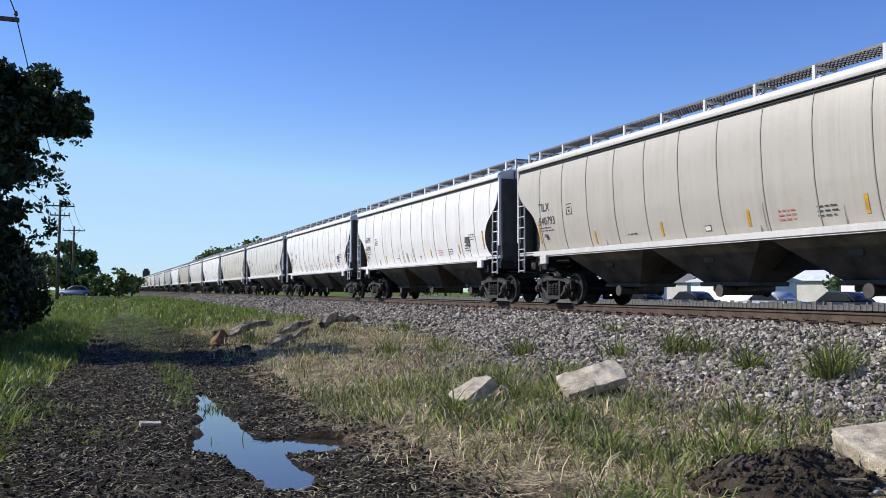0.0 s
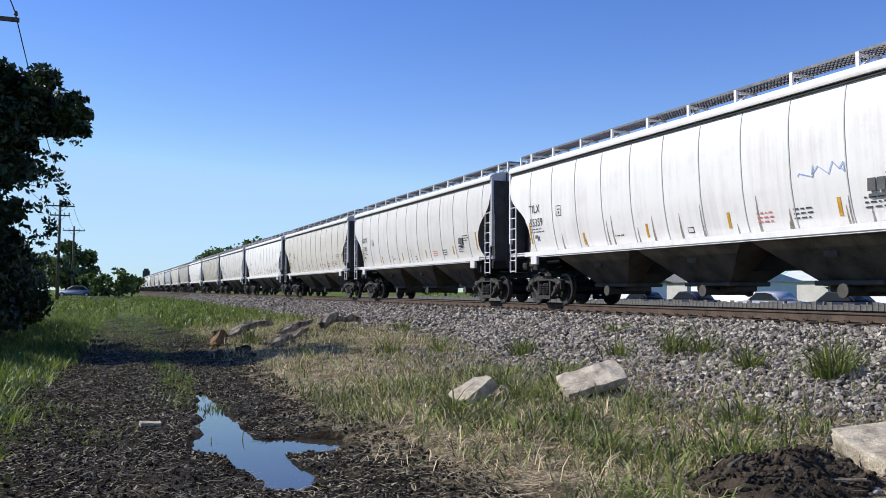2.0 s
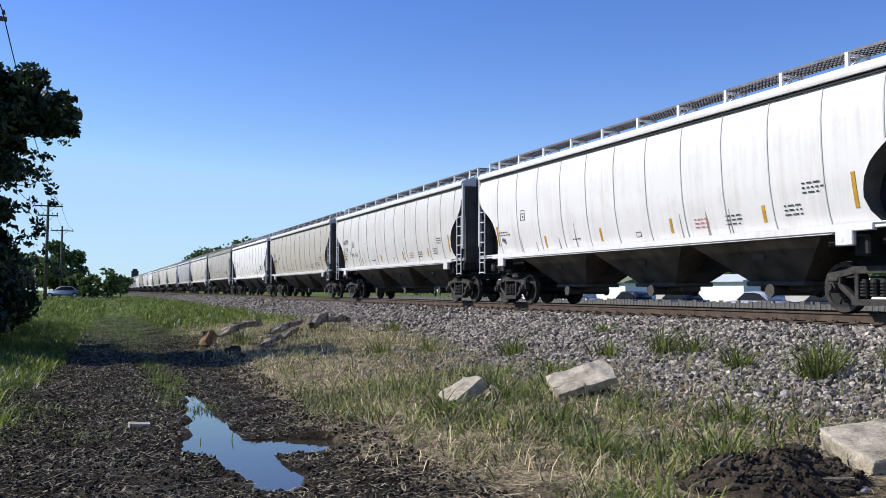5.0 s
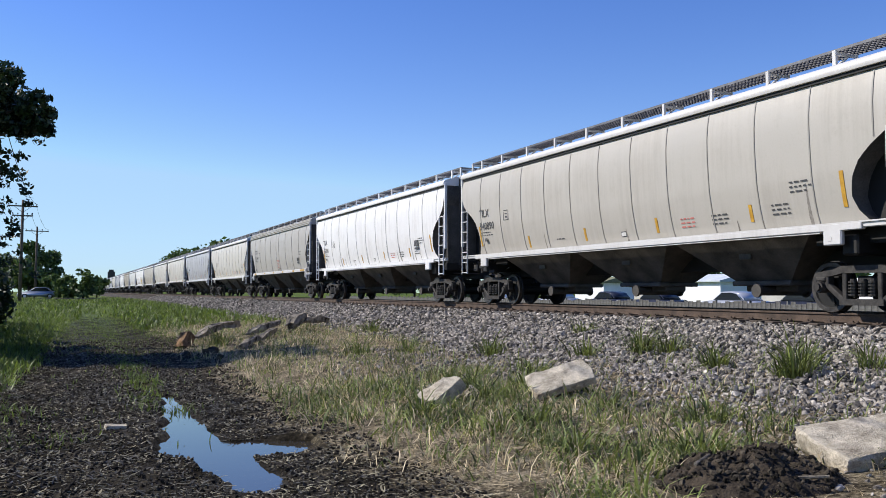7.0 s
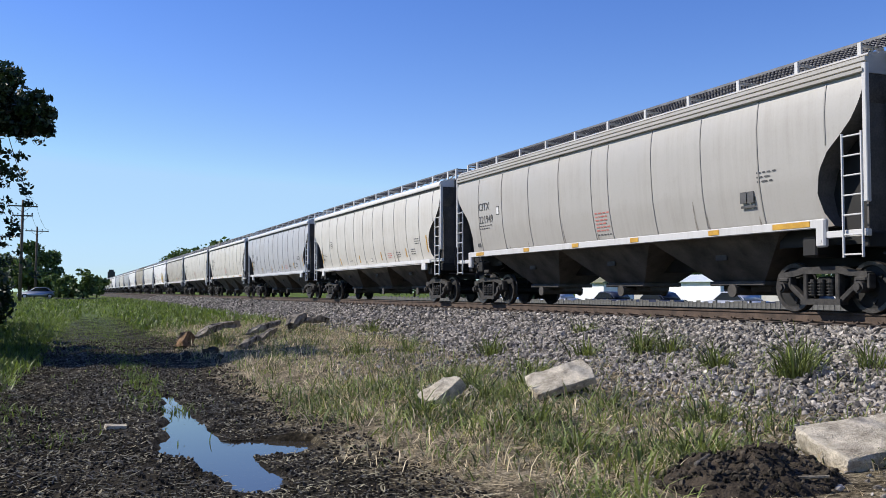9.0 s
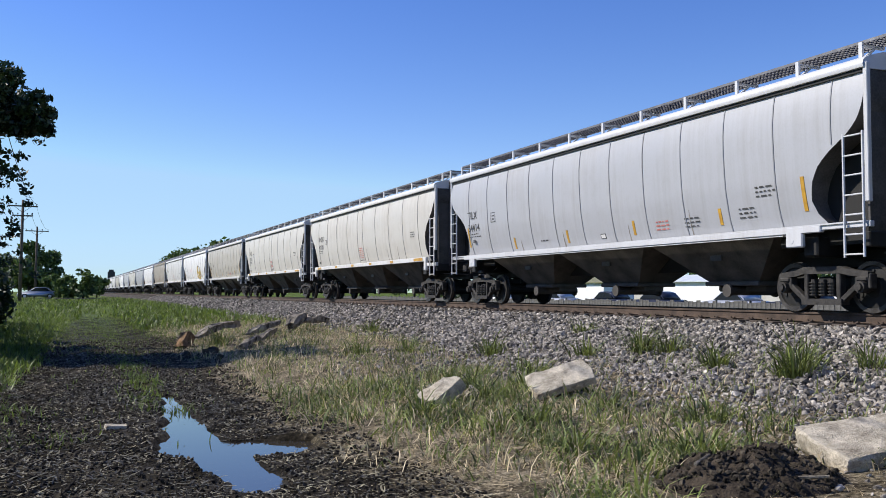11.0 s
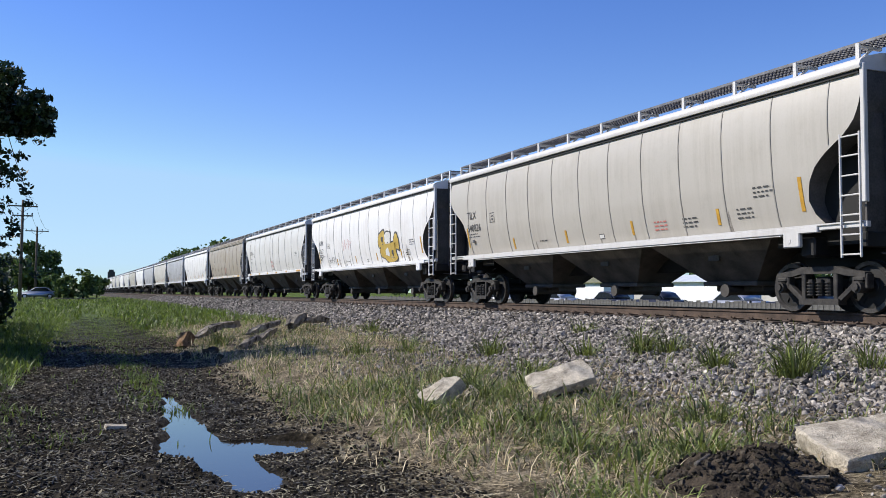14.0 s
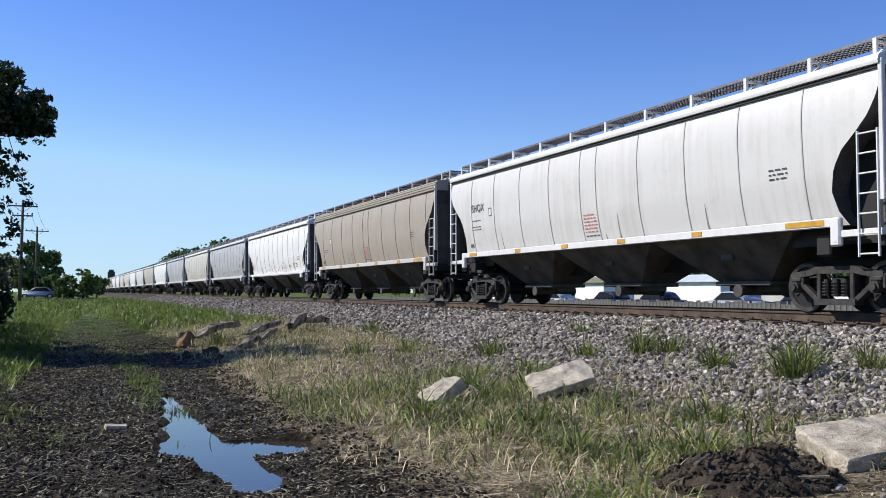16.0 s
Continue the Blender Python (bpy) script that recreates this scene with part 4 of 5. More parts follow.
def blades(roots, length, width, rng, lean=0.5, droop=0.5, outward=False, low=0.1):
    """Tapering grass blades that curl over: root, two joints and a tip. low: the least share of the lean."""
    n = len(roots)
    r = np.array(roots)
    a = np.arctan2(r[:, 1], r[:, 0]) + rng.normal(0, 0.5, n) if outward else rng.uniform(0, 2 * np.pi, n)
    L = length[0] + (length[1] - length[0]) * rng.random(n) ** 1.5
    w = width * rng.uniform(0.6, 1.3, n)
    t = rng.uniform(low, 1.0, n) * lean
    curl = droop * rng.uniform(0.2, 1.3, n) / 2
    b = a + rng.uniform(0.6, 2.5, n)
    side = np.stack([np.cos(b), np.sin(b), np.zeros(n)], 1) * w[:, None] / 2
    rows, p = [r], r
    for k, share in enumerate((0.42, 0.32, 0.26)):
        ang = np.minimum(t + curl * k, 2.3 if low < 0.5 else 1.6)
        turn = a + 0.25 * k * np.sin(7 * a)
        p = p + np.stack([np.cos(turn) * np.sin(ang), np.sin(turn) * np.sin(ang), np.cos(ang)], 1) * (L * share)[:, None]
        rows.append(p)
    v = np.stack([r - side, r + side, rows[1] + side * 0.9, rows[1] - side * 0.9, rows[2] + side * 0.6, rows[2] - side * 0.6, rows[3]], 1).reshape(-1, 3)
    k = np.arange(n)[:, None] * 7
    faces = (k + np.array([[0, 1, 2, 3]])).tolist() + (k + np.array([[3, 2, 4, 5]])).tolist() + (k + np.array([[5, 4, 6]])).tolist()
    return v, faces


def field(rng, x0, x1, y0, y1, count, patch=0.0, scale=0.6, seed=0.0, edge=None):
    out = []
    for _ in range(count):
        x, y = rng.uniform(x0, x1), rng.uniform(y0, y1)
        if patch and noise.noise((x * scale, y * scale, seed)) < rng.uniform(-0.5, 0.5) + patch:
            continue
        if edge and rng.random() > edge(x, y):
            continue
        if wet(x, y) > -0.05:
            continue
        out.append((x, y, ground_z(x, y) - 0.01))
    return out


def lane_x(x, y):
    """x measured from the lane, which drifts towards the track as it goes."""
    return x - 0.035 * min(46.0, max(0.0, y - 14.0))


def bank_edge(x, y):
    """How readily grass grows: thin by the lane and in the stones, in clumps between."""
    if math.hypot((x - 4.75) / 0.95, (y - 5.0) / 0.75) < 1:      # bare earth round the mound
        return 0.0
    e = x + 0.7 * noise.noise((x * 0.9, y * 0.6, 7))
    clump = max(0.12, min(1.0, 0.62 + 1.5 * noise.noise((x * 1.3, y * 0.9, 21)) + 0.5 * noise.noise((x * 3.4, y * 2.6, 4))))
    far = min(1.0, max(0.0, (y - 13) / 12))
    return clump * max(0.0, min(1.0, (lane_x(e, y) - 2.35) / 0.7)) * max(0.10, min(1.0, (7.3 + 1.6 * far - e) / 2.2 + 0.5 * far))


def green_edge(x, y):
    return bank_edge(x, y) * max(0.25, min(1.0, 0.6 + 1.4 * noise.noise((x * 0.8, y * 0.7, 40))))


def build_grass():
    rng = np.random.default_rng(5)
    # dry straw: lying litter and thin standing stalks
    r = field(rng, 2.2, 10.4, 4.4, 14, 34000, 0.0, edge=lambda x, y: max(0.3 if lane_x(x, y) > 2.6 else 0.0, bank_edge(x, y)))
    v, f = blades(r, (0.06, 0.28), 0.011, rng, 1.5, 0.4, low=0.85)
    stuff("straw_litter", v, f, STRAW, "pale dead straw lying flat on the bank", "straw")
    r = field(rng, 2.3, 10.2, 4.4, 14, 22000, 0.0, edge=bank_edge) + field(rng, 2.3, 10, 14, 40, 26000, 0.0, edge=bank_edge)
    v, f = blades(r, (0.10, 0.38), 0.012, rng, 1.35, 1.8)
    stuff("dry_grass", v, f, STRAW, "dry straw-coloured grass on the bank", "grass")
    # green among it, in patches
    r = field(rng, 2.5, 10.2, 4.4, 14, 40000, 0.0, 0.75, 2.0, green_edge) + field(rng, 2.5, 10, 14, 45, 26000, 0.0, 0.5, 5.0, green_edge)
    v, f = blades(r, (0.12, 0.46), 0.016, rng, 1.0, 2.2)
    stuff("green_grass", v, f, GRASS, "green grass growing through the straw", "grass")
    # verge on the far side of the lane
    def verge_edge(x, y):
        return max(0.0, min(1.0, (-0.75 - lane_x(x, y) - 0.5 * noise.noise((x, y * 0.5, 9))) / 0.5))
    r = field(rng, -7, -0.2, 8, 26, 30000, edge=verge_edge) + field(rng, -9, 1.2, 26, 62, 34000, edge=verge_edge)
    far = field(rng, -16, 9.0, 50, 118, 26000, -0.15, 0.25, 3.0, lambda x, y: 0.25 + max(0.0, (y - 62) / 60) if -0.6 < lane_x(x, y) < 2.0 else 1.0) + field(rng, 2.6, 8.5, 36, 60, 5000, 0.05, 0.5, 4.0)
    v, f = blades(r, (0.10, 0.30), 0.020, rng, 0.8, 0.7)
    v2, f2 = blades(far, (0.15, 0.42), 0.07, rng, 0.8, 0.7)
    stuff("far_grass", v2, f2, LUSH, "green grass farther down the lane", "grass")
    stuff("verge_grass", v, f, LUSH, "lush green verge grass beside the lane", "grass")
    # the strip between the wheel tracks and tufts in the lane
    r = []
    for cx, cy, rx, ry, cnt in ((1.22, 17.5, 0.16, 2.2, 500), (1.25, 15.6, 0.16, 0.9, 260), (1.0, 13.0, 0.10, 0.6, 120), (-0.75, 12.3, 0.35, 0.7, 260), (-0.2, 10.4, 0.25, 0.35, 90),
                                (1.4, 30, 0.35, 7, 1400), (0.2, 34, 0.5, 8, 1500), (3.2, 40, 0.5, 9, 1600), (1.9, 46, 0.6, 8, 1400), (1.42, 12.3, 0.12, 0.25, 90), (3.4, 34, 0.8, 8, 1800), (1.0, 40, 0.3, 8, 600)):
        for _ in range(cnt):
            x, y = rng.normal(cx, rx), rng.normal(cy, ry)
            r.append((x, y, ground_z(x, y) - 0.01))
    v, f = blades(r, (0.05, 0.16), 0.014, rng, 0.9, 0.6)
    stuff("lane_grass", v, f, LUSH, "short green grass between the wheel tracks", "grass")


def build_tufts():
    """Tall single tussocks, each a thing."""
    rng = np.random.default_rng(8)
    spots = [(9.75, 13.6, 0.55, 130), (9.9, 13.0, 0.45, 80), (9.35, 9.5, 0.6, 150), (9.9, 9.9, 0.45, 90), (6.1, 11.2, 0.4, 90), (5.5, 11.8, 0.35, 80), (8.8, 26.5, 0.42, 130),
             (8.0, 16.5, 0.45, 130), (9.4, 11.2, 0.42, 100), (7.0, 18.5, 0.4, 120), (5.9, 18.5, 0.4, 110), (9.2, 14.6, 0.4, 90), (10.1, 8.9, 0.42, 90), (5.9, 9.0, 0.32, 90), (5.1, 10.6, 0.3, 90),
             (3.9, 24.6, 0.5, 140), (7.1, 12.9, 0.35, 80), (10.6, 17.0, 0.35, 60), (5.0, 6.2, 0.32, 110), (4.3, 7.0, 0.3, 90), (6.3, 7.6, 0.3, 70), (4.7, 8.5, 0.3, 90), (3.9, 9.8, 0.3, 90)]
    for x, y, s, c in spots:
        root = rng.normal(0, 0.11, (c, 3)) * (1, 1, 0)
        v, f = blades(root.tolist(), (s * 0.5, s * 1.8), 0.021, rng, 0.8, 2.0, True)
        me = bpy.data.meshes.new("grass_tuft")
        me.from_pydata(v.tolist(), [], f)
        me.materials.append(GRASS)
        o = tagged(new("grass_tuft", me), "tall green tussock on the stony bank", "grass tuft", "tussocks on the bank")
        o.location = (x, y, ground_z(x, y) - 0.015)


def build_lane_litter():
    """Clods, chips and dead leaves pressed into the mud."""
    rng = np.random.default_rng(31)
    spots = []
    while len(spots) < 64000:
        y = 4.2 + 26 * rng.random() ** 1.5
        x = rng.uniform(-1.9, 2.9) + 0.035 * max(0.0, y - 14.0)
        if wet(x, y) < -0.03:
            spots.append((x, y, ground_z(x, y) + 0.002))
    v, f = pebbles(spots[:34000], (0.010, 0.042), rng, 0.75, 0.5)
    stuff("mud_clods", v, f, CLOD, "dark mud clods and chips in the lane", "mud")
    v, f = blades(spots[34000:], (0.03, 0.13), 0.019, rng, 1.46, 0.25, low=0.85)
    stuff("dead_leaves", v, f, STRAW_DARK, "brown dead stalks trodden into the mud", "litter")


CLOD = mottled("dry_mud_clod", (0.008, 0.0066, 0.005), (0.085, 0.07, 0.05), 5, 40, 0.95, 0.0, 0.4, island=1.4)
STRAW_DARK = leaf_mat("trodden_stalk", (0.06, 0.054, 0.030), (0.27, 0.235, 0.14), 1.5, 0.1)


def water_mat():
    m, n, l, s = shader("puddle_water", 0.02)
    s.inputs["Base Color"].default_value = (0.035, 0.031, 0.025, 1)
    s.inputs["IOR"].default_value = 1.33
    s.inputs["Specular IOR Level"].default_value = 1.0
    v = tex_coord(n, l)
    bump(n, l, s, noise_tex(n, l, v, 5, 3), 0.02, 0.01)
    return m


WATER = water_mat()


def build_water():
    for x0, x1, y0, y1, lab in ((0.5, 2.75, 6.6, 16.2, "still shallow puddle in the wheel rut reflecting the sky"), (2.1, 3.4, 22.3, 24.6, "small puddle at the lane's edge")):
        me = bpy.data.meshes.new("puddle")
        me.from_pydata([(x0, y0, WATER_Z), (x1, y0, WATER_Z), (x1, y1, WATER_Z), (x0, y1, WATER_Z)], [], [(0, 1, 2, 3)])
        me.materials.append(WATER)
        tagged(new("puddle", me), lab, "puddle", kind="structure")


build_ballast()
build_big_stones()
build_grass()
build_tufts()
build_lane_litter()
build_water()


# ---- rubble on the bank ----
def lump(name, size, m, mat, label, category, seed, rough=0.06, cuts=5, trim=0.0):
    """A broken block: a box cut fine, its corners knocked off and its faces roughened."""
    bm = bmesh.new()
    bmesh.ops.create_cube(bm, size=1)
    bmesh.ops.subdivide_edges(bm, edges=bm.edges[:], cuts=cuts, use_grid_fill=True)
    rnd = random.Random(seed)
    off = Vector((rnd.uniform(0, 50), rnd.uniform(0, 50), 0))
    for v in bm.verts:
        c = v.co.copy()
        k = sum(abs(abs(a) - 0.5) < 1e-4 for a in c)
        if k >= 2:
            v.co *= 1 - (0.012 + 0.035 * rnd.random()) * (k - 1)
        if trim and c.x + c.y > trim:
            v.co.x -= (c.x + c.y - trim) * 0.6
            v.co.y -= (c.x + c.y - trim) * 0.6
        v.co = Vector((v.co.x * size[0], v.co.y * size[1], v.co.z * size[2]))
        v.co += noise.noise_vector(v.co * 4 + off) * rough + noise.noise_vector(v.co * 15 + off) * rough * 0.35
    me = bpy.data.meshes.new(name)
    bm.to_mesh(me)
    bm.free()
    me.materials.append(mat)
    for p in me.polygons:
        p.use_smooth = True
    me.set_sharp_from_angle(angle=radians(32))
    ob = new(name, me)
    ob.matrix_basis = m
    return tagged(ob, label, category)


def build_mound(cx, cy):
    """A heap of dark spoil: a rough dome with crumbs of earth over it."""
    rng = np.random.default_rng(41)
    n, m = 64, 22
    vs, fs = [], []

    def top(u, a):
        x, y = 0.78 * u * math.cos(a), 0.60 * u * math.sin(a)
        h = 0.24 * max(0.0, 1 - u * u) ** 0.7
        q = Vector((x * 3, y * 3, 2.0))
        h += (0.10 * noise.noise(q) + 0.06 * noise.noise(q * 2.7) + 0.03 * noise.noise(q * 7)) * (1 - u ** 4)
        return x, y, h - 0.06

    for j in range(m + 1):
        for i in range(n):
            vs.append(top(j / m, 2 * math.pi * i / n))
    for j in range(m):
        for i in range(n):
            fs.append((j * n + i, (j + 1) * n + i, (j + 1) * n + (i + 1) % n, j * n + (i + 1) % n))
    t = thing("earth_mound", pose(cx, cy, ground_z(cx, cy)), "dark crumbling mound of earth beside the slab", "earth mound")
    me = bpy.data.meshes.new("earth")
    me.from_pydata(vs, [], fs)
    me.materials.append(SPOIL)
    o = new("earth", me)
    o.parent = t
    spots = []
    for _ in range(900):
        spots.append(top(rng.random() ** 0.6, rng.uniform(0, 6.283)))
    v, f = pebbles(spots, (0.015, 0.055), rng, 0.8, 0.45)
    o = stuff("loose_soil", v, f, CLOD, "", "")
    o.parent = t
    for x, y, rz in ((-0.42, 0.1, 30), (0.1, -0.42, -40)):
        bm = bmesh.new()
        tube(bm, (-0.14, 0, 0), (0.14, 0, 0.03), 0.016, 6, 0.01)
        s = part("root", bm, OLDWOOD, t, "pale broken root")
        s.matrix_basis = pose(x, y, top(math.hypot(x / 0.78, y / 0.6), math.atan2(y / 0.6, x / 0.78))[2] + 0.03, 0, 0, rz)


SPOIL = mottled("dark_spoil", (0.010, 0.008, 0.006), (0.085, 0.066, 0.046), 7, 50, 0.95, 0.0, 0.8, 0.03)
STUMPWOOD = mottled("orange_rotten_wood", (0.10, 0.06, 0.032), (0.34, 0.215, 0.12), 6, 40, 0.9, 0.0, 0.6, 0.02)


def at(x, y, dz, rx=0, ry=0, rz=0):
    return pose(x, y, ground_z(x, y) + dz, rx, ry, rz)


lump("concrete_chunk", (0.52, 0.44, 0.24), at(4.48, 10.6, 0.17, 4, -40, 15), CONCRETE, "pale broken concrete chunk with a shaded flank", "rubble", 1, 0.05, 4, 0.3)
lump("concrete_slab", (0.84, 0.52, 0.11), at(6.0, 10.2, 0.20, 24, -17, -16), CONCRETE, "pale broken concrete slab tilted in the grass", "rubble", 2, 0.03, 6)
lump("concrete_slab", (1.12, 0.74, 0.17), at(6.2, 5.4, 0.14, 11, -8, -14), CONCRETE, "large broken concrete paving slab lying askew", "rubble", 3, 0.03, 7)
build_mound(4.85, 5.35)
lump("stone_block", (0.16, 0.24, 0.18), at(5.0, 10.7, 0.05, 20, 10, 30), CONCRETE, "small rough stone half sunk in grass", "rubble", 6, 0.05, 3)
lump("flat_stone", (0.22, 0.14, 0.05), at(0.55, 10.8, 0.02, 5, 3, 10), CONCRETE, "small pale flat stone in the mud", "stone", 9, 0.02, 2)


def timber(name, a, b, w, h, seed, label, bend=0.12):
    """A rotten squared beam from a to b on the bank: split, hollowed and ragged at the ends."""
    a, b = Vector(a), Vector(b)
    d = b - a
    bm = bmesh.new()
    rnd = random.Random(seed)
    off = Vector((seed * 7.3, 0, 0))
    corners = [(-0.5, -0.5), (-0.1, -0.54), (0.3, -0.46), (0.5, -0.5), (0.5, 0.1), (0.46, 0.5), (0.12, 0.42), (0.02, 0.28), (-0.1, 0.46), (-0.5, 0.5), (-0.52, 0.0)]
    n = 22
    rings = []
    for i in range(n + 1):
        t = i / n
        taper = 1 - 0.35 * abs(2 * t - 1) ** 4
        ring = []
        for j, (u, v) in enumerate(corners):
            p = Vector((t * d.length, u * w * taper, v * h * taper))
            p += noise.noise_vector(Vector((t * d.length * 1.6, u * 2.2, v * 2.2)) + off) * w * 0.25
            p += noise.noise_vector(Vector((t * d.length * 7, u * 3, v * 3)) + off) * w * 0.12
            p.z += bend * math.sin(t * math.pi)
            if i in (0, n):
                p.x += rnd.uniform(-0.22, 0.22)
            ring.append(bm.verts.new(p))
        rings.append(ring)
    seg = len(corners)
    for r, s in zip(rings, rings[1:]):
        for j in range(seg):
            bm.faces.new((r[j], r[(j + 1) % seg], s[(j + 1) % seg], s[j]))
    bm.faces.new(rings[0][::-1])
    bm.faces.new(rings[-1])
    bmesh.ops.recalc_face_normals(bm, faces=bm.faces[:])
    me = bpy.data.meshes.new(name)
    bm.to_mesh(me)
    bm.free()
    me.materials.append(OLDWOOD)
    o = new(name, me)
    o.matrix_basis = Matrix.Translation(a) @ d.to_track_quat("X", "Z").to_matrix().to_4x4()
    return tagged(o, label, "timber")


def gp(x, y, dz):
    return (x, y, ground_z(x, y) + dz)


timber("old_timber", gp(3.35, 25.4, 0.20), gp(5.1, 28.6, 0.42), 0.22, 0.17, 1, "grey weathered timber lying on the bank")
timber("old_timber", gp(5.2, 27.5, 0.12), gp(6.6, 29.5, 0.35), 0.2, 0.18, 2, "dark broken timber under the longer one", 0.02)
timber("old_timber", gp(4.15, 22.9, 0.08), gp(4.9, 24.6, 0.16), 0.16, 0.14, 3, "pale sawn-off timber end in the grass", 0.0)
timber("old_timber", gp(4.95, 24.6, 0.10), gp(5.9, 27.0, 0.2), 0.17, 0.14, 4, "dark rotten timber in the grass", 0.02)
timber("old_timber", gp(6.7, 28.6, 0.22), gp(7.35, 29.3, 0.5), 0.3, 0.3, 5, "splintered dark timber butt", 0.05)
timber("old_timber", gp(7.3, 29.0, 0.34), gp(8.3, 30.0, 0.3), 0.24, 0.2, 6, "dark timber stub by the stones", 0.03)
lump("rotten_stump", (0.34, 0.30, 0.40), at(3.0, 24.9, 0.15, 0, 22, 35), STUMPWOOD, "orange-brown rotten stump at the lane's edge", "stump", 12, 0.08, 5)
for i, (x, y, s) in enumerate(((3.1, 21.3, 0.3), (3.3, 22.0, 0.24), (3.2, 20.4, 0.2), (2.7, 22.0, 0.16))):
    lump("dark_stone", (s, s * 0.8, s * 0.6), at(x, y, s * 0.2, 10 * i, 0, 40 * i), CLOD, "dark muddy stone at the lane's edge", "stone", 20 + i, 0.04, 3)


# ---- trees ----
def leaf_cloud(centres, per, leaf, rng, squash=0.8):
    """Leaf quads in clumps: centres are (x, y, z, radius)."""
    vs = []
    for cx, cy, cz, r in centres:
        d = rng.normal(size=(per, 3))
        d /= np.linalg.norm(d, axis=1)[:, None]
        p = np.array([cx, cy, cz]) + d * (r * rng.random((per, 1)) ** 0.45) * np.array([1, 1, squash])
        a = rng.normal(size=(per, 3))
        a /= np.linalg.norm(a, axis=1)[:, None]
        b = np.cross(a, rng.normal(size=(per, 3)))
        b /= np.linalg.norm(b, axis=1)[:, None]
        s = (leaf * rng.uniform(0.6, 1.3, (per, 1)))
        vs.append(np.stack([p - a * s * 0.6, p + b * s * 0.32, p + a * s * 0.6, p - b * s * 0.32], 1).reshape(-1, 3))
    v = np.concatenate(vs)
    return v, np.arange(len(v)).reshape(-1, 4)


def crown_part(parent, v, f, mat, name="crown"):
    me = bpy.data.meshes.new(name)
    me.from_pydata(v.tolist(), [], f.tolist())
    me.materials.append(mat)
    o = new(name, me)
    o.parent = parent
    return o


def wood_part(parent, limbs, mat=None):
    bm = bmesh.new()
    for a, b, r0, r1 in limbs:
        tube(bm, a, b, r0, 9, r1)
    return part("trunk", bm, mat or BARK, parent, smooth=True)


def build_near_tree():
    rng = np.random.default_rng(77)
    x0, y0 = -3.85, 25.0
    t = thing("tree", pose(x0, y0, ground_z(x0, y0) - 0.05), "dark dense tree overhanging the lane, seen against the light", "tree")
    limbs = [((0, 0, 0), (0.1, 0, 1.6), 0.30, 0.24), ((0.1, 0, 1.6), (0.0, 0.1, 4.2), 0.24, 0.16), ((0, 0.1, 4.2), (0.3, 0, 7.0), 0.16, 0.05)]
    clumps = []
    # main column
    for i in range(190):
        z = rng.uniform(0.3, 6.9)
        r = (2.05 if z > 1.5 else 1.5) * (1.0 - 0.35 * max(0, z - 6.0))
        a = rng.uniform(0, 2 * np.pi)
        q = r * math.sqrt(rng.random())
        clumps.append((q * math.cos(a) + 0.05, q * math.sin(a), z, rng.uniform(0.38, 0.75)))
    # shelves that reach out over the lane
    for ex, ez, n in ((2.7, 6.9, 9), (3.3, 6.25, 12), (3.25, 5.75, 9), (2.2, 6.7, 10), (1.9, 4.9, 6), (1.8, 3.7, 5), (1.5, 2.6, 5), (2.0, 5.5, 6), (1.35, 3.2, 5), (1.6, 1.9, 4)):
        limbs.append(((0.05, 0, max(0.8, ez - 1.2)), (ex * 0.85, rng.uniform(-0.5, 0.5), ez - 0.1), 0.09, 0.02))
        for j in range(n):
            u = 0.45 + 0.55 * (j + 1) / n
            clumps.append((ex * u, rng.normal(0, 0.5), ez - 0.35 * u + rng.normal(0, 0.14) + 0.2, rng.uniform(0.22, 0.42)))
    for i in range(16):
        a = rng.uniform(0, 6.3)
        limbs.append(((0.05, 0, 1.2 + i * 0.3), (1.5 * math.cos(a), 1.5 * math.sin(a), 2.0 + i * 0.32), 0.06, 0.015))
    wood_part(t, limbs)
    v, f = leaf_cloud(clumps, 170, 0.17, rng)
    # sparse twigs low on the lane side
    tw = [(2.35 + rng.normal(0, 0.35), rng.normal(0, 0.4), rng.uniform(1.8, 5.4), 0.17) for _ in range(46)]
    v2, f2 = leaf_cloud(tw, 14, 0.13, rng)
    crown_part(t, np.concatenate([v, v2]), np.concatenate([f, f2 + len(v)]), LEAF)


def far_tree(x, y, h, r, seed, label="rounded green tree far off", leaf=0.55, per=60, n=34, name="tree", group="distant trees", mat=None):
    rng = np.random.default_rng(seed)
    t = thing(name, pose(x, y, ground_z(x, y) - 0.1), label, name.replace("_", " "), group)
    clumps = []
    for i in range(n):
        a, u = rng.uniform(0, 2 * np.pi), rng.random()
        z = h * (0.22 + 0.74 * u)
        q = r * math.sqrt(rng.random()) * math.sin(math.pi * (0.18 + 0.74 * u)) ** 0.6
        clumps.append((q * math.cos(a), q * math.sin(a), z, r * rng.uniform(0.22, 0.42)))
    wood_part(t, [((0, 0, 0), (0, 0, h * 0.6), h * 0.03 + 0.04, h * 0.012)] + [((0, 0, h * 0.3), (c[0] * 0.8, c[1] * 0.8, c[2]), h * 0.012, 0.02) for c in clumps[:7]])
    v, f = leaf_cloud(clumps, per, leaf, rng, 0.85)
    crown_part(t, v, f, mat or FARLEAF)
    return t


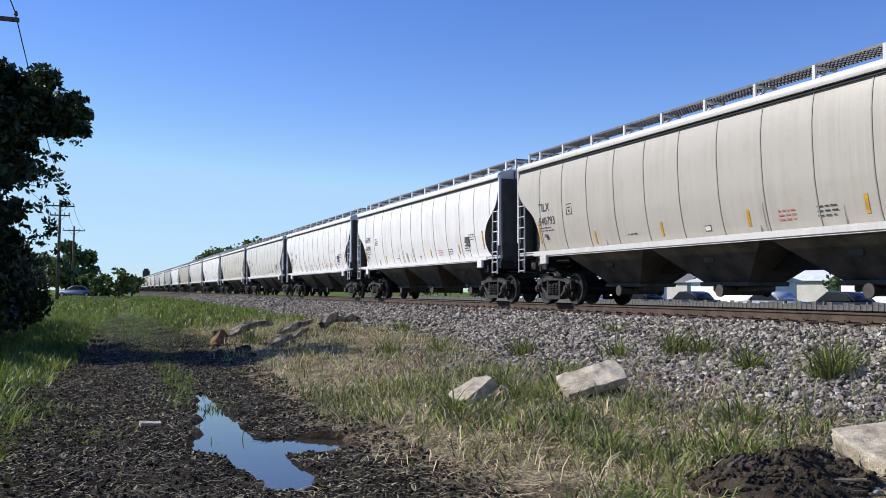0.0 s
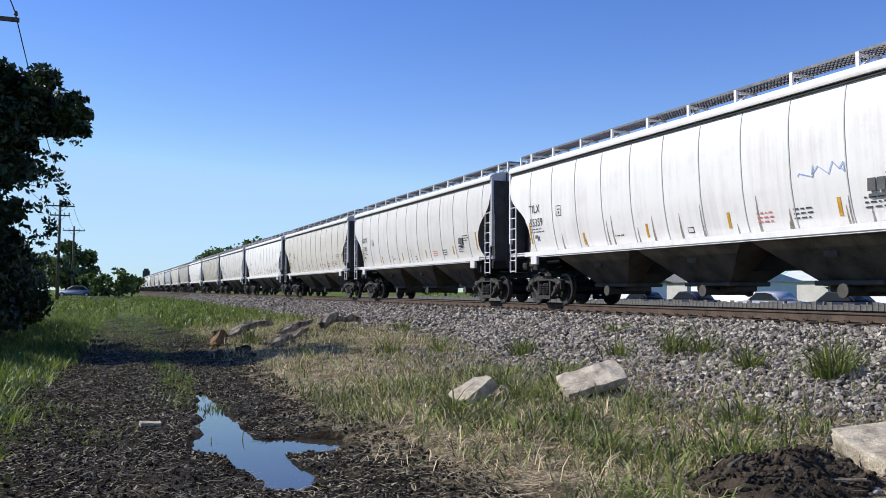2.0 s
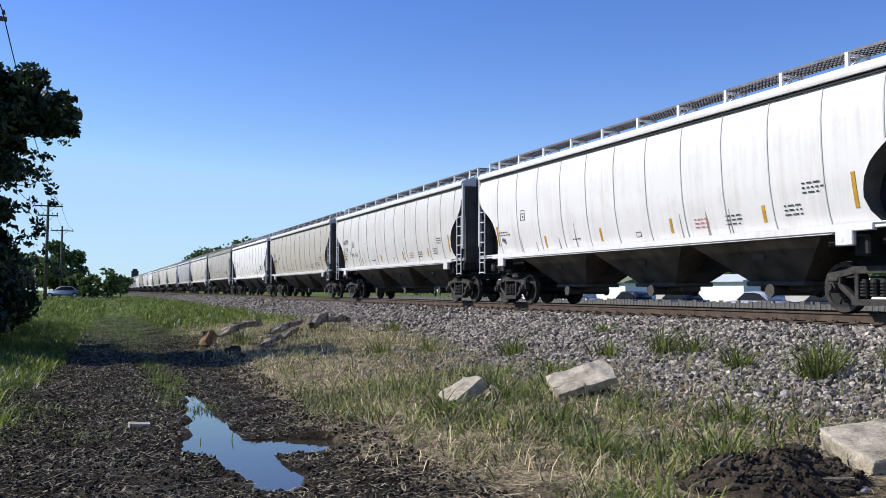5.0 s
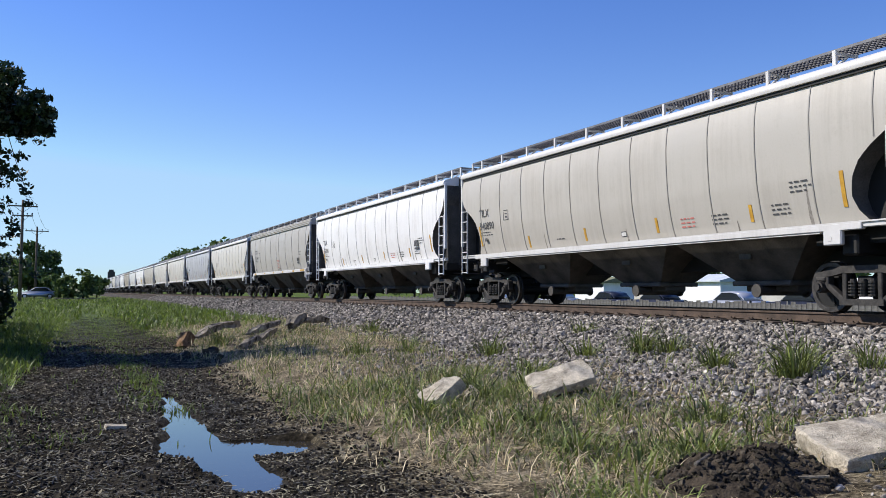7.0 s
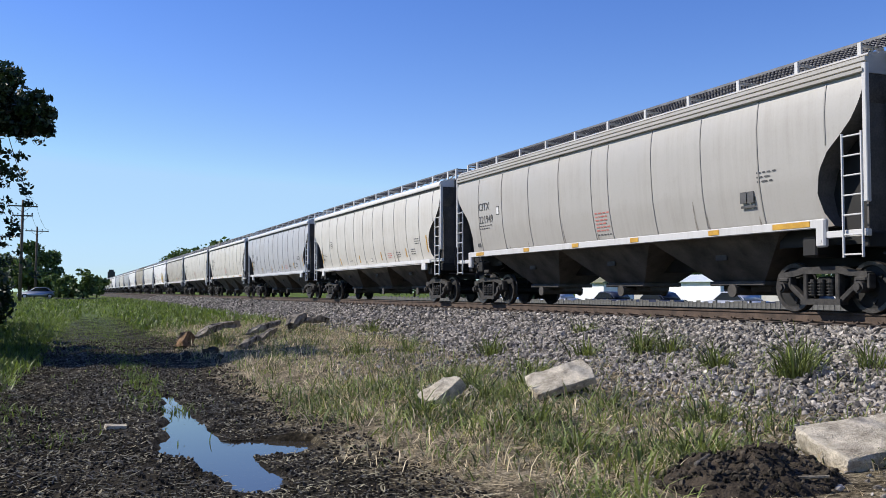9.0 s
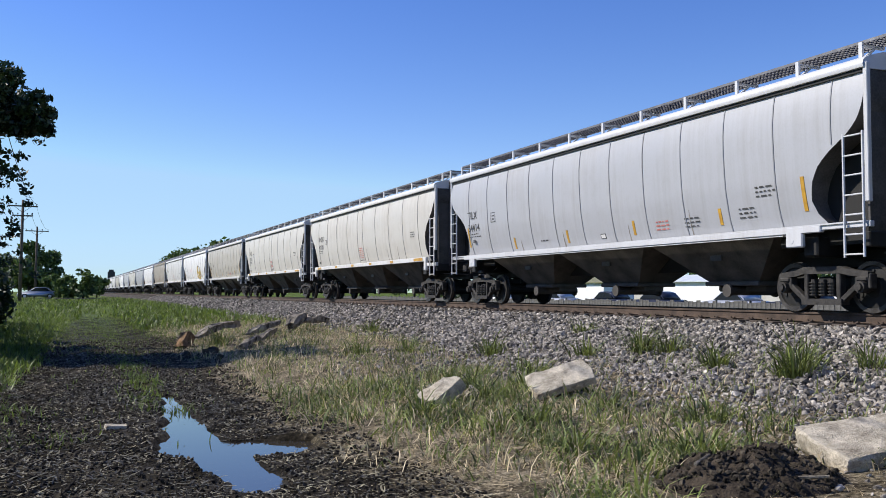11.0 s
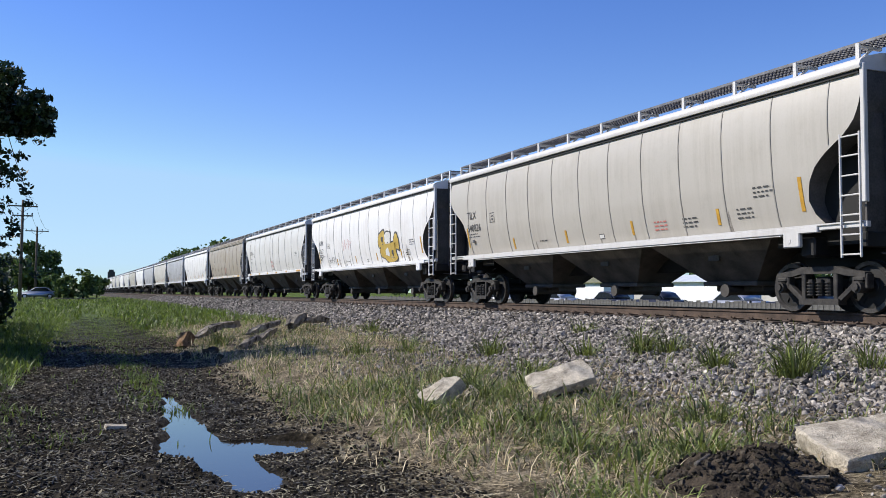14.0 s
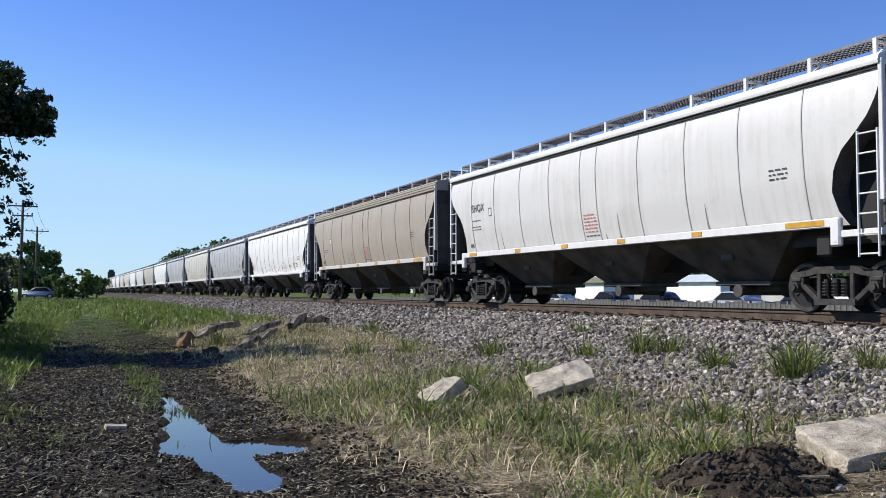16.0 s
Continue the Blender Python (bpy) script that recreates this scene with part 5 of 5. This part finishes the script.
build_near_tree()
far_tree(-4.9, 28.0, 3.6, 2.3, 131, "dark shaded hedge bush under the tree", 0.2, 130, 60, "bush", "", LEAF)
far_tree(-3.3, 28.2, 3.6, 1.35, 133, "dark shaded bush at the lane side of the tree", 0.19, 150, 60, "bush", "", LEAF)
# bushes set to cast shade on the verge; the nearest is out of view
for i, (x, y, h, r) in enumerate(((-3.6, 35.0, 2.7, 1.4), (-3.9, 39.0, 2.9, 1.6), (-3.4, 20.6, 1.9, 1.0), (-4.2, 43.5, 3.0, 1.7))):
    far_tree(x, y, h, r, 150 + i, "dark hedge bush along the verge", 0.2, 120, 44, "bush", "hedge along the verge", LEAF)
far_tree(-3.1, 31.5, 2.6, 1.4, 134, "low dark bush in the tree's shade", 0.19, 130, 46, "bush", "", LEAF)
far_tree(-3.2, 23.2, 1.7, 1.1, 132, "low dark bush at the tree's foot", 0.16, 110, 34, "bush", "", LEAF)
# out-of-view trees added to throw their shadow across the verge
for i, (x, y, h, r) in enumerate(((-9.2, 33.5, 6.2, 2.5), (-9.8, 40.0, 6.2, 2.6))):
    far_tree(x, y, h, r, 140 + i, "unseen dark leafy tree added to shade the verge", 0.22, 130, 60, "tree", "trees beside the verge", LEAF)
for i, (x, y, h, r) in enumerate(((-13.5, 150, 6.6, 4.2), (-20, 165, 8.0, 5.0), (-9.2, 158, 6.8, 3.4), (-5.2, 152, 8.3, 3.4), (-2.7, 156, 7.2, 2.8), (-27, 150, 8.5, 5.5), (-34, 160, 9, 6))):
    far_tree(x, y, h, r, 100 + i, leaf=0.7)
far_tree(2.0, 118, 3.6, 1.9, 120, "ragged pale-green bush at the lane's end", 0.5, 40, 22, "bush")
far_tree(0.2, 120, 3.0, 1.6, 121, "dark green bush at the lane's end", 0.5, 50, 22, "bush")
far_tree(4.2, 140, 3.0, 2.0, 122, "low green bush by the track", 0.5, 40, 20, "bush")
far_tree(-1.6, 124, 3.2, 1.8, 123, "dark green bush at the lane's end", 0.5, 50, 22, "bush")
rnd_t = random.Random(9)
for i in range(16):      # the wood line behind the train
    y = 210 + i * 34
    far_tree(22 + 0.05 * y + rnd_t.uniform(-3, 3), y, (13.5 if i in (2, 3, 4) else 11.0) * rnd_t.uniform(0.85, 1.1) * (1.3 + 0.02 * i), rnd_t.uniform(5.0, 7.5), 200 + i, "tall green tree beyond the track", 1.2, 60, 26)


# ---- pole line ----
def build_pole(x, y, h, arms, lean=0.0):
    p = thing("utility_pole", pose(x, y, ground_z(x, y) - 0.2, 0, lean, 0), "weathered wooden utility pole with crossarms", "utility pole", "pole line beside the lane")
    bm = bmesh.new()
    tube(bm, (0, 0, 0), (0, 0, h + 0.2), 0.17, 12, 0.11)
    part("post", bm, POLEWOOD, p, smooth=True)
    for z, w in arms:
        bm = bmesh.new()
        box(bm, 0, -0.16, z, 2 * w, 0.10, 0.13, bevel=0.01)
        for s in (-1, 1):
            tube(bm, (s * w * 0.55, -0.16, z - 0.05), (0, -0.13, z - 0.6), 0.02, 5)
        arm = part("crossarm", bm, POLEWOOD, p)
        for u in (-0.92, -0.45, 0.45, 0.92):
            bm = bmesh.new()
            tube(bm, (u * w, -0.16, z + 0.06), (u * w, -0.16, z + 0.16), 0.02, 6)
            tube(bm, (u * w, -0.16, z + 0.14), (u * w, -0.16, z + 0.27), 0.06, 8, 0.035)
            part("insulator", bm, GRIMY, arm, "brown insulator")
    return p


POLES = [(-3.75, 29.5, 9.9, [(9.75, 1.25)]), (-3.95, 92.0, 9.6, [(9.2, 1.3), (8.3, 0.9)]), (-3.7, 128.0, 9.4, [(9.0, 1.4)])]
for k, (x, y, h, arms) in enumerate(POLES):
    build_pole(x, y, h, arms, 0.5 if k else 0.0)


def wire(a, b, sag, r=0.018):
    cu = bpy.data.curves.new("power_line", "CURVE")
    cu.dimensions, cu.bevel_depth, cu.bevel_resolution = "3D", r, 1
    sp = cu.splines.new("POLY")
    sp.points.add(23)
    a, b = Vector(a), Vector(b)
    for i in range(24):
        t = i / 23
        q = a.lerp(b, t)
        sp.points[i].co = (q.x, q.y, q.z - 4 * sag * t * (1 - t), 1)
    cu.materials.append(BLACK)
    o = new("power_line", cu)
    return tagged(o, "thin dark overhead wire between the poles", "power line", "overhead wires")


def arm_at(k, z, u):
    x, y, h, arms = POLES[k]
    return (x + u, y - 0.16, ground_z(x, y) - 0.2 + z + 0.25)


wire(arm_at(0, 9.75, 1.12), arm_at(1, 9.2, 1.18), 1.2)
wire(arm_at(0, 9.75, -1.12), arm_at(1, 9.2, -1.18), 1.2)
wire(arm_at(1, 9.2, 1.18), arm_at(2, 9.0, 1.26), 0.5, 0.014)
wire(arm_at(1, 9.2, -1.18), arm_at(2, 9.0, -1.26), 0.5, 0.014)
wire(arm_at(1, 8.3, 0.8), arm_at(2, 9.0, 0.6), 0.6, 0.012)
wire((-3.0, -20.0, 10.2), arm_at(0, 9.75, 1.12), 0.9)

# ---- houses and vehicles ----
ROOFING = mottled("grey_shingle", (0.10, 0.10, 0.10), (0.2, 0.195, 0.19), 2, 20, 0.9, 0, 0.3)
PALEROOF = mottled("pale_metal_roof", (0.42, 0.46, 0.50), (0.58, 0.62, 0.66), 1, 20, 0.6, 0, 0.1)
OLIVEROOF = mottled("olive_shingle", (0.13, 0.13, 0.08), (0.24, 0.24, 0.15), 2, 20, 0.9, 0, 0.3)
SIDING = mottled("pale_siding", (0.42, 0.40, 0.36), (0.55, 0.53, 0.49), 1, 15, 0.8, 0, 0.1)
METALWHITE = mottled("white_metal_wall", (0.72, 0.73, 0.74), (0.84, 0.84, 0.83), 0.6, 12, 0.5, 0, 0.05)
DARKGLASS = shader("dark_window_glass", 0.06)[0]
DARKGLASS.node_tree.nodes["Principled BSDF"].inputs["Base Color"].default_value = (0.02, 0.025, 0.03, 1)
SILVER = mottled("silver_car_paint", (0.42, 0.44, 0.47), (0.52, 0.54, 0.57), 2, 60, 0.3, 0.5, 0.02)
WHITECAR = mottled("white_vehicle_paint", (0.74, 0.74, 0.74), (0.82, 0.82, 0.81), 2, 60, 0.35, 0.0, 0.02)
RUBBER = mottled("tyre_rubber", (0.012, 0.012, 0.012), (0.03, 0.03, 0.03), 6, 60, 0.85, 0, 0.2)
ASPHALT = mottled("grey_asphalt", (0.06, 0.06, 0.06), (0.13, 0.125, 0.12), 1, 40, 0.9, 0, 0.2)
FENCEMAT = mottled("weathered_fence_board", (0.07, 0.068, 0.065), (0.19, 0.185, 0.175), 3, 30, 0.85, 0, 0.3)


def build_house(x, y, w, d, h, roof_h, rz, label, wall=None, roof=None, windows=True):
    z = ground_z(x, y) - 0.05
    t = thing("house", pose(x, y, z, 0, 0, rz), label, "house", "houses beyond the track")
    bm = bmesh.new()
    box(bm, 0, 0, h / 2, w, d, h)
    part("wall", bm, wall or SIDING, t)
    bm = bmesh.new()
    side = [(-d / 2 - 0.4, h), (d / 2 + 0.4, h), (d / 2 + 0.4, h + 0.12), (0, h + roof_h), (-d / 2 - 0.4, h + 0.12)]
    side_plate(bm, side, -w / 2 - 0.4, w / 2 + 0.4)
    part("roof", bm, roof or ROOFING, t)
    for u in (-0.32, 0.05, 0.34) if windows else ():
        bm = bmesh.new()
        box(bm, u * w, -d / 2 - 0.02, h * 0.55, 1.1, 0.06, 1.1)
        win = part("window", bm, METALWHITE, t)
        bm = bmesh.new()
        box(bm, u * w, -d / 2 - 0.05, h * 0.55, 0.92, 0.04, 0.92)
        part("pane", bm, DARKGLASS, win)
    if not windows:
        return t
    bm = bmesh.new()
    box(bm, -0.12 * w, -d / 2 - 0.03, 1.02, 0.95, 0.06, 2.04)
    part("door", bm, GRIMY, t)
    return t


def build_sedan(x, y, rz, paint, label):
    t = thing("car", pose(x, y, ground_z(x, y), 0, 0, rz), label, "car", "parked cars")
    lower = [(-2.3, 0.35), (-2.34, 0.62), (-2.2, 0.86), (-1.6, 0.93), (1.0, 0.93), (1.9, 0.84), (2.3, 0.68), (2.34, 0.4), (2.2, 0.28), (-2.2, 0.28)]
    cab = [(-1.75, 0.92), (-1.15, 1.36), (-0.6, 1.46), (0.25, 1.44), (1.05, 0.93)]
    bm = bmesh.new()
    side_plate(bm, lower, -0.88, 0.88)
    side_plate(bm, cab, -0.70, 0.70)
    bmesh.ops.bevel(bm, geom=bm.edges[:], offset=0.05, segments=2, affect="EDGES")
    part("body", bm, paint, t, smooth=True)
    bm = bmesh.new()
    side_plate(bm, [(-1.45, 0.97), (-1.05, 1.31), (-0.6, 1.39), (0.2, 1.37), (0.85, 0.97)], -0.715, 0.715)
    part("window", bm, DARKGLASS, t, "dark side glass")
    for sy in (-1.42, 1.42):
        for sx in (-0.80, 0.80):
            bm = bmesh.new()
            lathe_x(bm, [(-0.1, 0.2), (-0.1, 0.3), (-0.07, 0.325), (0.07, 0.325), (0.1, 0.3), (0.1, 0.2)], 18)
            w = part("wheel", bm, RUBBER, t, "black tyre")
            w.location = (sx, sy, 0.325)
            bm = bmesh.new()
            lathe_x(bm, [(-0.108, 0.04), (-0.104, 0.19), (0.104, 0.19), (0.108, 0.04)], 14)
            part("rim", bm, SILVER, w, "silver rim")
    return t


def build_truck(x, y, rz, length, label, box_h=2.0, cab=True):
    """A white delivery truck: box body on a chassis, cab, wheels."""
    t = thing("delivery_truck", pose(x, y, ground_z(x, y), 0, 0, rz), label, "truck", "white trucks beyond the track")
    bm = bmesh.new()
    box(bm, 0, 0, 0.75 + box_h / 2, 2.3, length, box_h, bevel=0.04)
    part("cargo_box", bm, WHITECAR, t)
    bm = bmesh.new()
    box(bm, 0, 0.2, 0.62, 0.9, length + 0.6, 0.2)
    part("chassis", bm, BLACK, t)
    if cab:
        bm = bmesh.new()
        side_plate(bm, [(length / 2 + 0.1, 0.45), (length / 2 + 1.9, 0.45), (length / 2 + 1.95, 1.0), (length / 2 + 1.25, 1.25), (length / 2 + 0.95, 1.95), (length / 2 + 0.1, 2.05)], -1.0, 1.0)
        bmesh.ops.bevel(bm, geom=bm.edges[:], offset=0.06, segments=2, affect="EDGES")
        c = part("cab", bm, WHITECAR, t, smooth=True)
        bm = bmesh.new()
        side_plate(bm, [(length / 2 + 0.3, 1.25), (length / 2 + 1.1, 1.25), (length / 2 + 0.85, 1.85), (length / 2 + 0.3, 1.88)], -1.02, 1.02)
        part("window", bm, DARKGLASS, c)
    for yy in (-length / 2 + 0.8, length / 2 + (1.0 if cab else -0.8)):
        for sx in (-0.92, 0.92):
            bm = bmesh.new()
            lathe_x(bm, [(-0.13, 0.2), (-0.13, 0.38), (-0.1, 0.41), (0.1, 0.41), (0.13, 0.38), (0.13, 0.2)], 18)
            w = part("wheel", bm, RUBBER, t)
            w.location = (sx, yy, 0.41)
    return t


build_house(-19, 128, 13, 8, 2.5, 1.5, 4, "low grey-roofed bungalow behind the verge", SIDING)
build_sedan(-3.2, 122, 88, SILVER, "silver saloon car parked by the lane's end")
bm = bmesh.new()
box(bm, -24, 117, 0, 60, 6, 0.06)
o = part("road", bm, ASPHALT, None)
o.location.z = ground_z(-15, 117) + 0.01
tagged(o, "narrow pale asphalt road crossing behind the verge", "road", kind="structure")


def build_elevator(x, y):
    """A grain elevator on the skyline: silo block, headhouse, gallery."""
    t = thing("grain_elevator", pose(x, y, -1.2), "tall grey grain elevator on the far skyline", "grain elevator")
    for dx in (-3.2, 3.2):
        bm = bmesh.new()
        tube(bm, (dx, 0, 0), (dx, 0, 14), 3.1, 18)
        part("silo", bm, SIDING, t)
    bm = bmesh.new()
    box(bm, 0, 0, 17, 6.4, 6, 7, bevel=0.1)
    part("headhouse", bm, GRIMY, t)
    bm = bmesh.new()
    box(bm, 0, 0, 21.4, 4.2, 4, 2.0, bevel=0.1)
    part("cupola", bm, GRIMY, t)


build_elevator(39.5, 900)


# ---- beyond the track ----
def build_fence(x, y0, y1, h):
    """A low board fence: posts, two rails, upright boards."""
    t = thing("low_fence", pose(x, 0, -1.0), "low weathered grey board fence beyond the track", "fence", kind="structure")
    n = int((y1 - y0) / 0.32)
    bm = bmesh.new()
    box(bm, 0, 0, h / 2, 0.03, 0.295, h)
    b = part("board", bm, FENCEMAT, t)
    b.location.y = y0
    rnd = random.Random(6)
    for i in range(1, min(n, 290)):
        again(b, t, pose(rnd.uniform(-0.01, 0.01), y0 + i * 0.32, rnd.uniform(-0.12, 0.03)))
    for z in (h * 0.25, h * 0.8):
        bm = bmesh.new()
        box(bm, 0.04, (y0 + y1) / 2, z, 0.04, y1 - y0, 0.09)
        part("rail", bm, FENCEMAT, t)
    for i in range(int((y1 - y0) / 2.5) + 1):
        bm = bmesh.new()
        box(bm, 0.06, y0 + i * 2.5, h * 0.52, 0.1, 0.1, h * 1.04)
        part("post", bm, FENCEMAT, t)


build_fence(31.0, 22, 112, 0.95)
bm = bmesh.new()
box(bm, 0, 0, 0, 13, 160, 0.05)
o = part("parking_lot", bm, ASPHALT, None)
o.location = (40, 85, -0.98)
tagged(o, "sunlit grey asphalt yard beyond the fence", "parking lot", kind="structure")
build_truck(45, 40.6, 180, 6.4, "long white box truck parked behind the fence", 1.55, False)
NAVY = mottled("dark_blue_car_paint", (0.012, 0.014, 0.022), (0.03, 0.034, 0.05), 2, 60, 0.3, 0.2, 0.02)
for y, paint, label in ((36.2, NAVY, "dark saloon car parked behind the fence"), (41.6, SILVER, "silver saloon car parked behind the fence"), (49.0, NAVY, "dark blue saloon car parked behind the fence"),
                        (54.6, NAVY, "dark saloon car parked farther along the fence"), (62.0, SILVER, "silver saloon car parked farther along the fence"), (72.0, WHITECAR, "white saloon car at the far end of the yard")):
    build_sedan(36.2, y, 0, paint, label)
build_house(62.6, 75.9, 10.2, 5.2, 2.55, 0.85, -90, "white bungalow with a pale low roof beyond the yard", METALWHITE, PALEROOF, False)
build_house(62.2, 95.0, 6.6, 4.4, 2.6, 0.8, -90, "small white house with an olive-grey roof", METALWHITE, OLIVEROOF, False)
build_house(82, 84.5, 7, 7, 2.9, 1.9, -84, "pale house with a grey roof behind the bungalow", SIDING, PALEROOF, False)
build_house(88, 121, 11, 8, 3.0, 1.9, -84, "grey-roofed house farther beyond the yard", SIDING, ROOFING, False)
rnd_h = random.Random(3)
for i in range(17):
    y = 27 + i * 5.2
    if not 36 < y < 88:
        far_tree(47.5 + rnd_h.uniform(-0.6, 0.6), y, rnd_h.uniform(2.0, 2.9), 2.5, 340 + i, "dark green hedge bush behind the yard", 0.3, 70, 26, "bush", "hedge behind the yard", LEAF)
for i, (x, y, h, r) in enumerate(((72, 128, 8, 5), (58, 150, 7, 5), (72, 68.5, 4.6, 3.4), (80, 56, 6, 4), (84, 100, 5, 4))):
    far_tree(x, y, h, r, 300 + i, "green garden tree beyond the yard", 0.5, 60, 26)


def motions():
    for k, y, car in CARS:
        walk(car, [(t, pose(TRACK, y - run, 0)) for t, run in ROLLED])
        if not -2 <= k <= 16:
            continue
        for o in car.children_recursive:
            if o.name.split(".")[0] == "wheelset":
                hub, rows = o.location.copy(), []
                for f in range(0, 481):
                    t = f / FPS
                    rows.append((t, pose(hub.x, hub.y, hub.z, math.degrees(lerp_table(ROLLED, t) / 0.457), 0, 0)))
                walk(o, rows)


motions()
